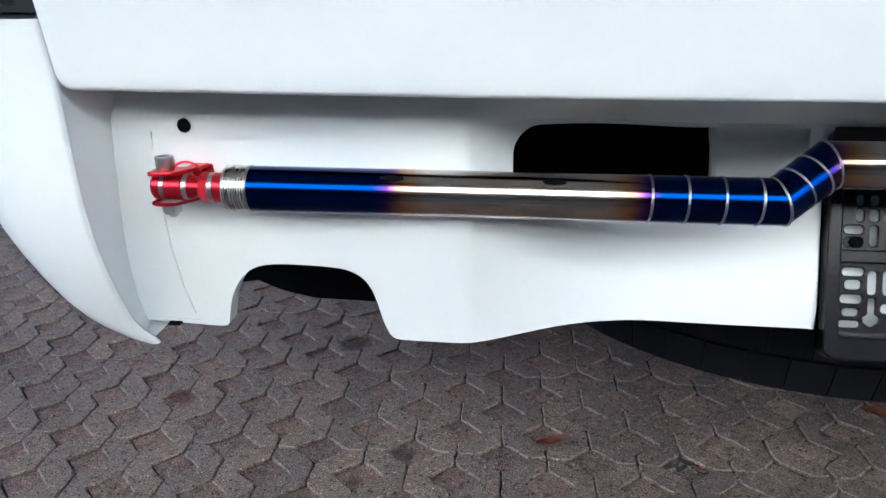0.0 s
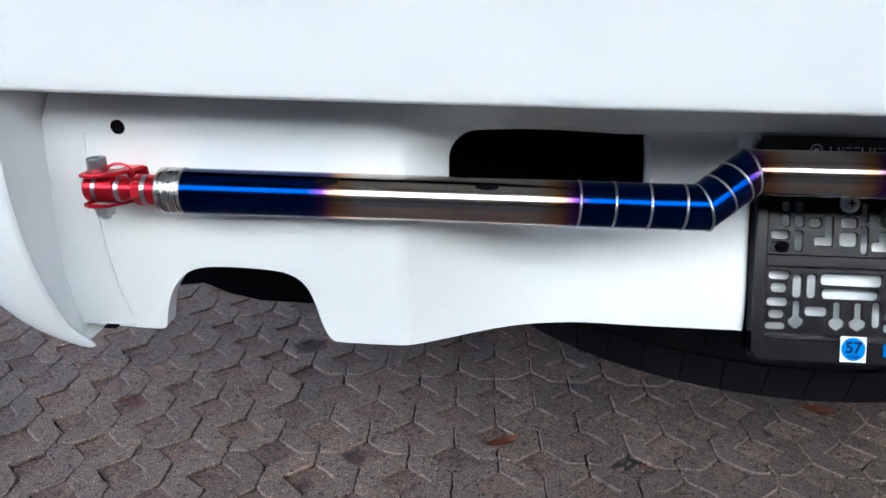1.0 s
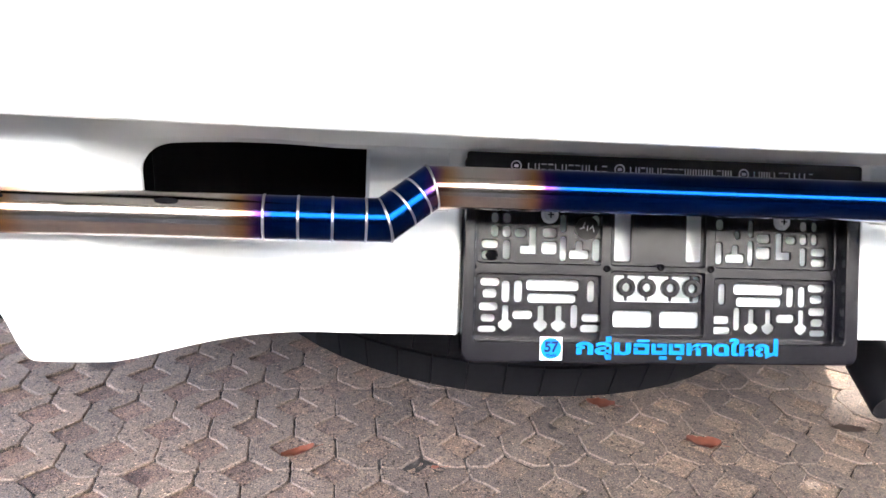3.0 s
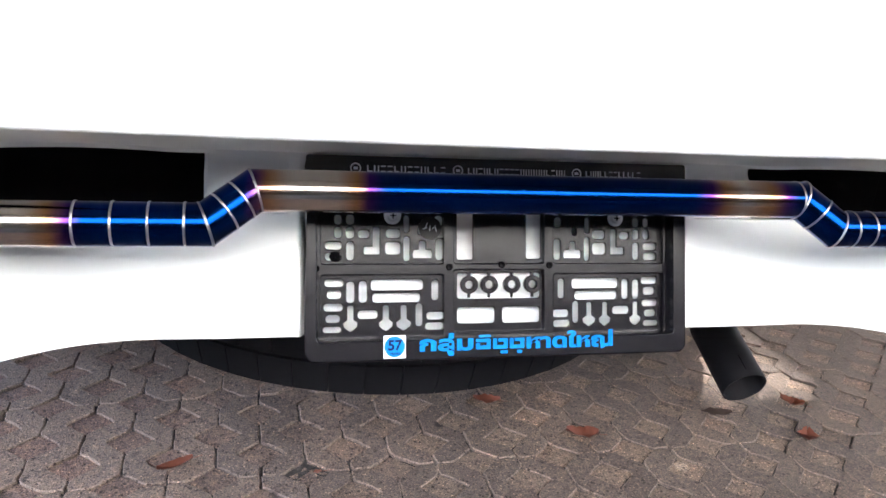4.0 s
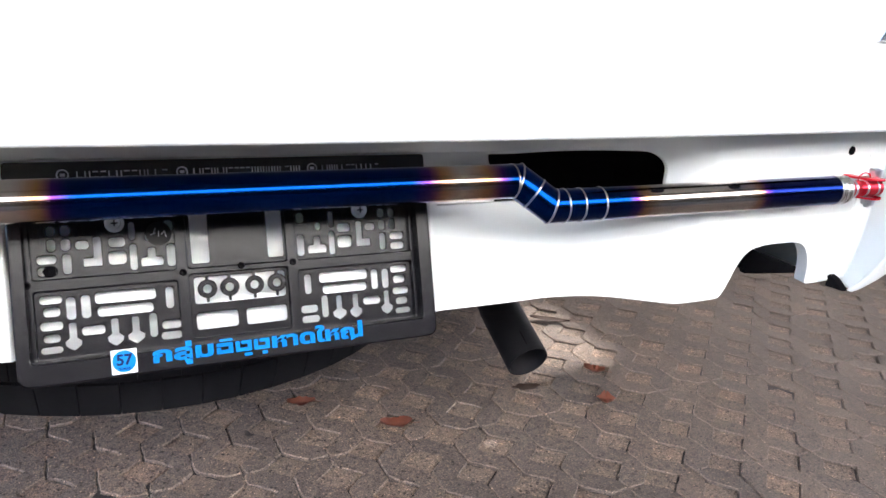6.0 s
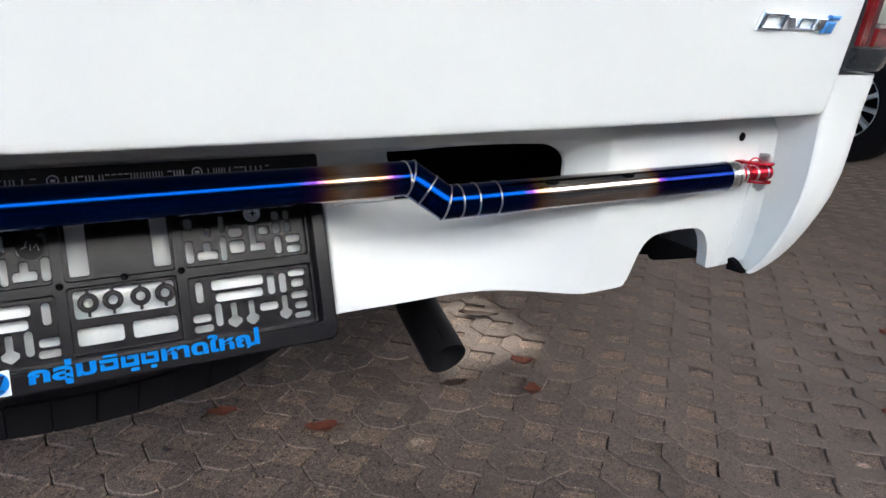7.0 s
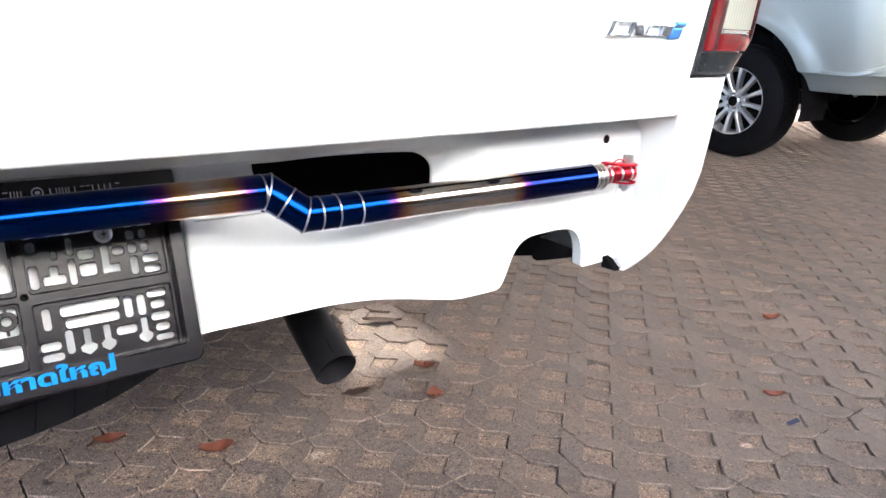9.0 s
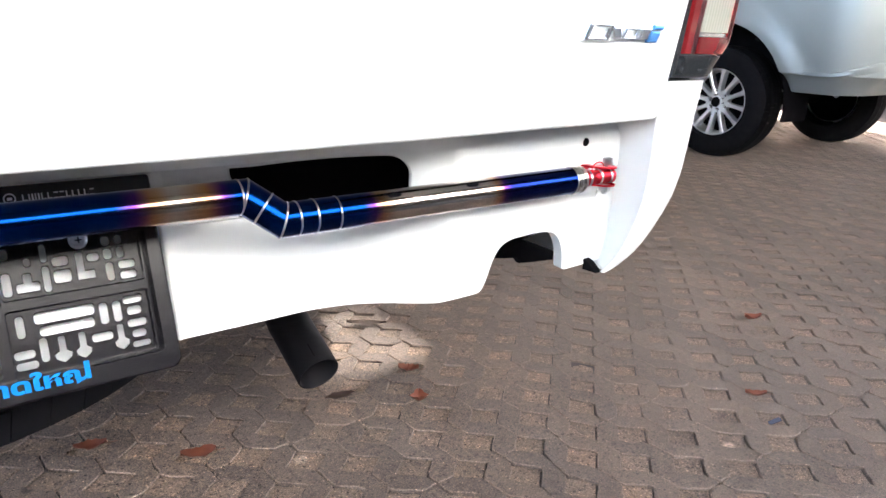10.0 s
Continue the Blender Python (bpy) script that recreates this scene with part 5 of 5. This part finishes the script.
car_part("axle", rod((WX + 0.2, WY, WZ), (WX + 1.4, WY, WZ), 0.05, 16), UNDER)


# ---------------------------------------------------------------- loose things on the ground
def dry_leaf(x, y, length, width, turn, curl, seed, mat=LEAF, label="dry curled reddish-brown leaf lying on the paving"):
    rnd = random.Random(seed)
    bm = bmesh.new()
    n = 9
    rows = []
    for i in range(n + 1):
        t = i / n
        half = width / 2 * math.sin(math.pi * min(0.985, 0.04 + 0.95 * t)) ** 0.75 * (1 + 0.26 * rnd.uniform(-1, 1))
        rows.append([(length * (t - 0.5), s * half, 0.006 + curl * (abs(s) ** 1.5) * 0.8 + curl * (2 * t - 1) ** 2 * 0.7 + rnd.uniform(0, 0.0028)) for s in (-1, -0.5, 0, 0.5, 1)])
    loft(bm, rows, False)
    loft(bm, [[(length * 0.5 + d, s * 0.0008, 0.0065 + curl * 0.6) for s in (-1, 1)] for d in (-0.002, 0.018)], False)
    bmesh.ops.solidify(bm, geom=bm.faces[:], thickness=0.0006)
    bmesh.ops.recalc_face_normals(bm, faces=bm.faces)
    ob = mesh_object("leaf", bm, mat)
    ob.matrix_world = pose(x, y, -0.0045, 0, 0, turn)
    return tagged(ob, label, "leaf", "fallen leaves")


for k, a in enumerate(((-0.405, 0.562, 0.062, 0.022, 28, 0.008), (0.357, 0.584, 0.064, 0.042, -14, 0.010), (0.196, 0.722, 0.058, 0.034, -12, 0.009), (0.830, 0.527, 0.040, 0.036, 60, 0.012),
                       (1.93, 0.368, 0.052, 0.030, -30, 0.014), (1.501, 0.111, 0.050, 0.020, -40, 0.010), (0.888, 0.655, 0.050, 0.034, -40, 0.010), (-0.164, 0.520, 0.014, 0.010, 10, 0.002))):
    dry_leaf(*a, k + 11)
# two flat dark brown leaf shapes on the paving
for k, a in enumerate(((0.690, 0.637, 0.070, 0.026, -8, 0.003), (0.945, 0.945, 0.110, 0.030, -32, 0.006))):
    dry_leaf(*a, k + 31, BARK, "flat dark brown dead leaf lying on the paving")
bm = plate(rounded(-0.014, -0.007, 0.014, 0.007, 0.004, 3), [], lambda u, v, w: Vector((u + 0.2 * v, v, w + 0.004 * math.sin(u * 140))), 0.0, 0.001)
ob = mesh_object("paper_scrap", bm, SCRAP, False)
ob.matrix_world = pose(1.422, 0.021, 0.006, 0, 0, -30)
tagged(ob, "small crumpled blue scrap lying on the paving", "litter")

# ---------------------------------------------------------------- paving stones
# Sunken squares lie on a skew grid; the joints run down the columns and across the courses, and step round the squares on their way.
V1, V2, V0 = Vector((0.0749, 0.0671)), Vector((0.0812, -0.0664)), Vector((-0.0284, 0.5277))
SQ = 0.54          # half a square's diagonal, in steps of the grid
SWITCH = -3        # columns past this one pass the squares on their other side


def laid(c, d):
    """From column and row to the place on the ground; the courses drift and slip a little, as laid."""
    p, q = (c + d) / 2, (c - d) / 2
    x0 = V0.x + V1.x * p + V2.x * q
    west, east = smooth01((-0.45 - x0) / 0.65), smooth01((q - 7.9) / 1.3)
    p += -0.28 * west - 0.46 * east
    q += 0.08 * smooth01((-0.2 - x0) / 0.3) + 0.12 * west
    p += 0.035 * noise.noise(Vector((c * 0.21, d * 0.21, 1.7)))
    q += 0.035 * noise.noise(Vector((c * 0.21, d * 0.21, 9.3)))
    return V0 + V1 * p + V2 * q


def side_of(c):
    return -1 if c < SWITCH else 1


def course(k):
    """Row of a course's joint, and whether it dips below (-1) or rises over (+1) the squares on it."""
    return 4 * k, -1 if k % 2 == 0 else 1


def flat_loop(c, k):
    """Outline of a stone's upper face between columns c and c + 1 and the courses' joints k and k + 1, without the squares."""
    lo, hi = 4 * k, 4 * k + 4
    x0 = c if c % 2 else c + SQ
    x1 = c + 1 if (c + 1) % 2 else c + 1 - SQ

    def side(ch, s):
        keys = []
        for row in range(lo - 2, hi + 3):
            if (row - ch) % 2 == 0:
                keys += [(ch, row - SQ), (ch + s * SQ, row), (ch, row + SQ)]
        return [q for q in keys if lo + 0.01 < q[1] < hi - 0.01]
    return [(x0, lo), (x1, lo)] + side(c + 1, -1) + [(x1, hi), (x0, hi)] + side(c, 1)[::-1]


def own_squares(c, k):
    out = []
    for ch in (c, c + 1):
        if (side_of(ch) < 0) == (ch == c):
            lo, hi = course(k), course(k + 1)
            for row in range(4 * k, 4 * k + 5):
                if (row - ch) % 2 == 0 and not (row == lo[0] and lo[1] > 0) and not (row == hi[0] and hi[1] < 0):
                    out.append((ch, row))
    return out


def drawn_in(loop, gap):
    """The loop moved inwards by gap."""
    out = []
    n = len(loop)
    for i in range(n):
        a, b, c = loop[i - 1], loop[i], loop[(i + 1) % n]
        e, f = (b - a).normalized(), (c - b).normalized()
        m = Vector((-(e.y + f.y), e.x + f.x))
        m = m.normalized() if m.length > 1e-6 else Vector((-e.y, e.x))
        out.append(b + m * (gap / max(0.55, m.dot(Vector((-e.y, e.x))))))
    return out


def stone_data(c, k, rnd, fine):
    """Vertices in metres, faces and material slots of one stone with its sunken squares."""
    loop = [laid(*q) for q in flat_loop(c, k)]
    if fine:
        dense = []
        for a, b in zip(loop, loop[1:] + loop[:1]):
            n = max(1, round((b - a).length / 0.013))
            dense += [a.lerp(b, (i + 0.2) / n) for i in range(n)] + ([a.lerp(b, 0.8)] if n < 2 else [])
        loop = [q + Vector((rnd.uniform(-1, 1), rnd.uniform(-1, 1))) * 0.0016 for q in dense]
    verts, faces, slots = [], [], []
    n = len(loop)
    tight = 1 - 0.45 * smooth01((loop[0].x + 0.1) / 0.9)
    gap = rnd.uniform(0.0007, 0.0016) * tight
    for g, z in ((gap, -0.020), (gap + 0.0003 * tight, -0.0016 - 0.0006 * tight), (gap + 0.0014 + 0.0006 * tight, 0.0)):
        for q in drawn_in(loop, g):
            verts.append((q.x, q.y, z + (rnd.uniform(-0.0005, 0.0003) if z > -0.01 else 0)))
    for r in range(2):
        for i in range(n):
            j = (i + 1) % n
            faces.append((r * n + i, r * n + j, (r + 1) * n + j, (r + 1) * n + i))
            slots.append(2 * r)
    faces.append(tuple(range(2 * n, 3 * n)))
    slots.append(0)
    per = 5 if fine else 1
    for ch, row in own_squares(c, k):
        deep = rnd.uniform(0.0034, 0.0058)
        lean = (rnd.uniform(-0.03, 0.03), rnd.uniform(-0.03, 0.03))
        mid = laid(ch, row)
        tips = [laid(ch + u, row + v) - mid for u, v in ((0, -SQ), (SQ, 0), (0, SQ), (-SQ, 0))]
        mid = mid + ((tips[1] + tips[2]) * 0.050 if side_of(ch) < 0 else (tips[2] + tips[3]) * 0.042)
        ring = []
        for a, b in zip(tips, tips[1:] + tips[:1]):
            ring += [a.lerp(b, i / per) * (1 + (rnd.uniform(-0.02, 0.02) if fine else 0)) for i in range(per)]
        o, m = len(verts), len(ring)
        for size, z in ((1.005, -0.020), (1.005, -deep - 0.0012), (0.95, -deep), (0.5, -deep + 0.0004)):
            for q in ring:
                verts.append((mid.x + q.x * size, mid.y + q.y * size, z + ((lean[0] * q.x + lean[1] * q.y) * size + rnd.uniform(-0.0006, 0.0006) if z > -0.01 else 0)))
        for r in range(3):
            for i in range(m):
                j = (i + 1) % m
                faces.append((o + r * m + i, o + r * m + j, o + r * m + m + j, o + r * m + m + i))
                slots.append(1)
        faces.append(tuple(o + 3 * m + i for i in range(m)))
        slots.append(1)
    return verts, faces, slots


def stone_mesh(name, verts, faces, slots, mats):
    me = bpy.data.meshes.new(name)
    me.from_pydata(verts, [], faces)
    for m in mats:
        me.materials.append(m)
    me.polygons.foreach_set("material_index", slots)
    return me


bm = bmesh.new()
strips = [[bm.verts.new((x, y, z)) for y in (-1.2, 6.0)] for x, z in ((-4.0, -0.0085), (0.5, -0.0080), (8.5, -0.0075))]
for p, q in zip(strips, strips[1:]):
    bm.faces.new((p[0], q[0], q[1], p[1]))
paving = tagged(mesh_object("pavement", bm, SAND, False), "interlocking brown paving stones with sunken gritty squares", "paving", kind="structure")

rnd = random.Random(5)
far_v, far_f, far_s = [], [], []
near = 0
for k in range(-7, 21):
    for c in range(-52, 108):
        mid = laid(c + 0.5, 4 * k + 2)
        if not (-3.9 < mid.x < 8.4 and -1.1 < mid.y < 5.9):
            continue
        tilt = (rnd.uniform(-0.009, 0.009), rnd.uniform(-0.012, 0.012))
        lift = rnd.uniform(-0.0012, 0.0012)
        fine = -1.9 < mid.x < 2.4 and -0.2 < mid.y < 1.7
        verts, faces, slots = stone_data(c, k, rnd, fine)
        verts = [(x - mid.x, y - mid.y, z + lift + tilt[0] * (y - mid.y) - tilt[1] * (x - mid.x)) for x, y, z in verts]
        if -1.45 < mid.x < 1.75 and 0.20 < mid.y < 1.25 and near < 300:
            near += 1
            ob = new("paving_stone", stone_mesh("paving_stone", verts, faces, slots, (STONE, PIT, RIM)))
            ob.parent = paving
            ob.location = (mid.x, mid.y, 0)
        else:
            b = len(far_v)
            far_v += [(x + mid.x, y + mid.y, z) for x, y, z in verts]
            far_f += [tuple(b + q for q in f) for f in faces]
            far_s += slots
ob = new("more_paving_stones", stone_mesh("more_paving_stones", far_v, far_f, far_s, (STONE_FAR, PIT_FAR, RIM_FAR)))
ob.parent = paving
tagged(ob, kind="stuff")
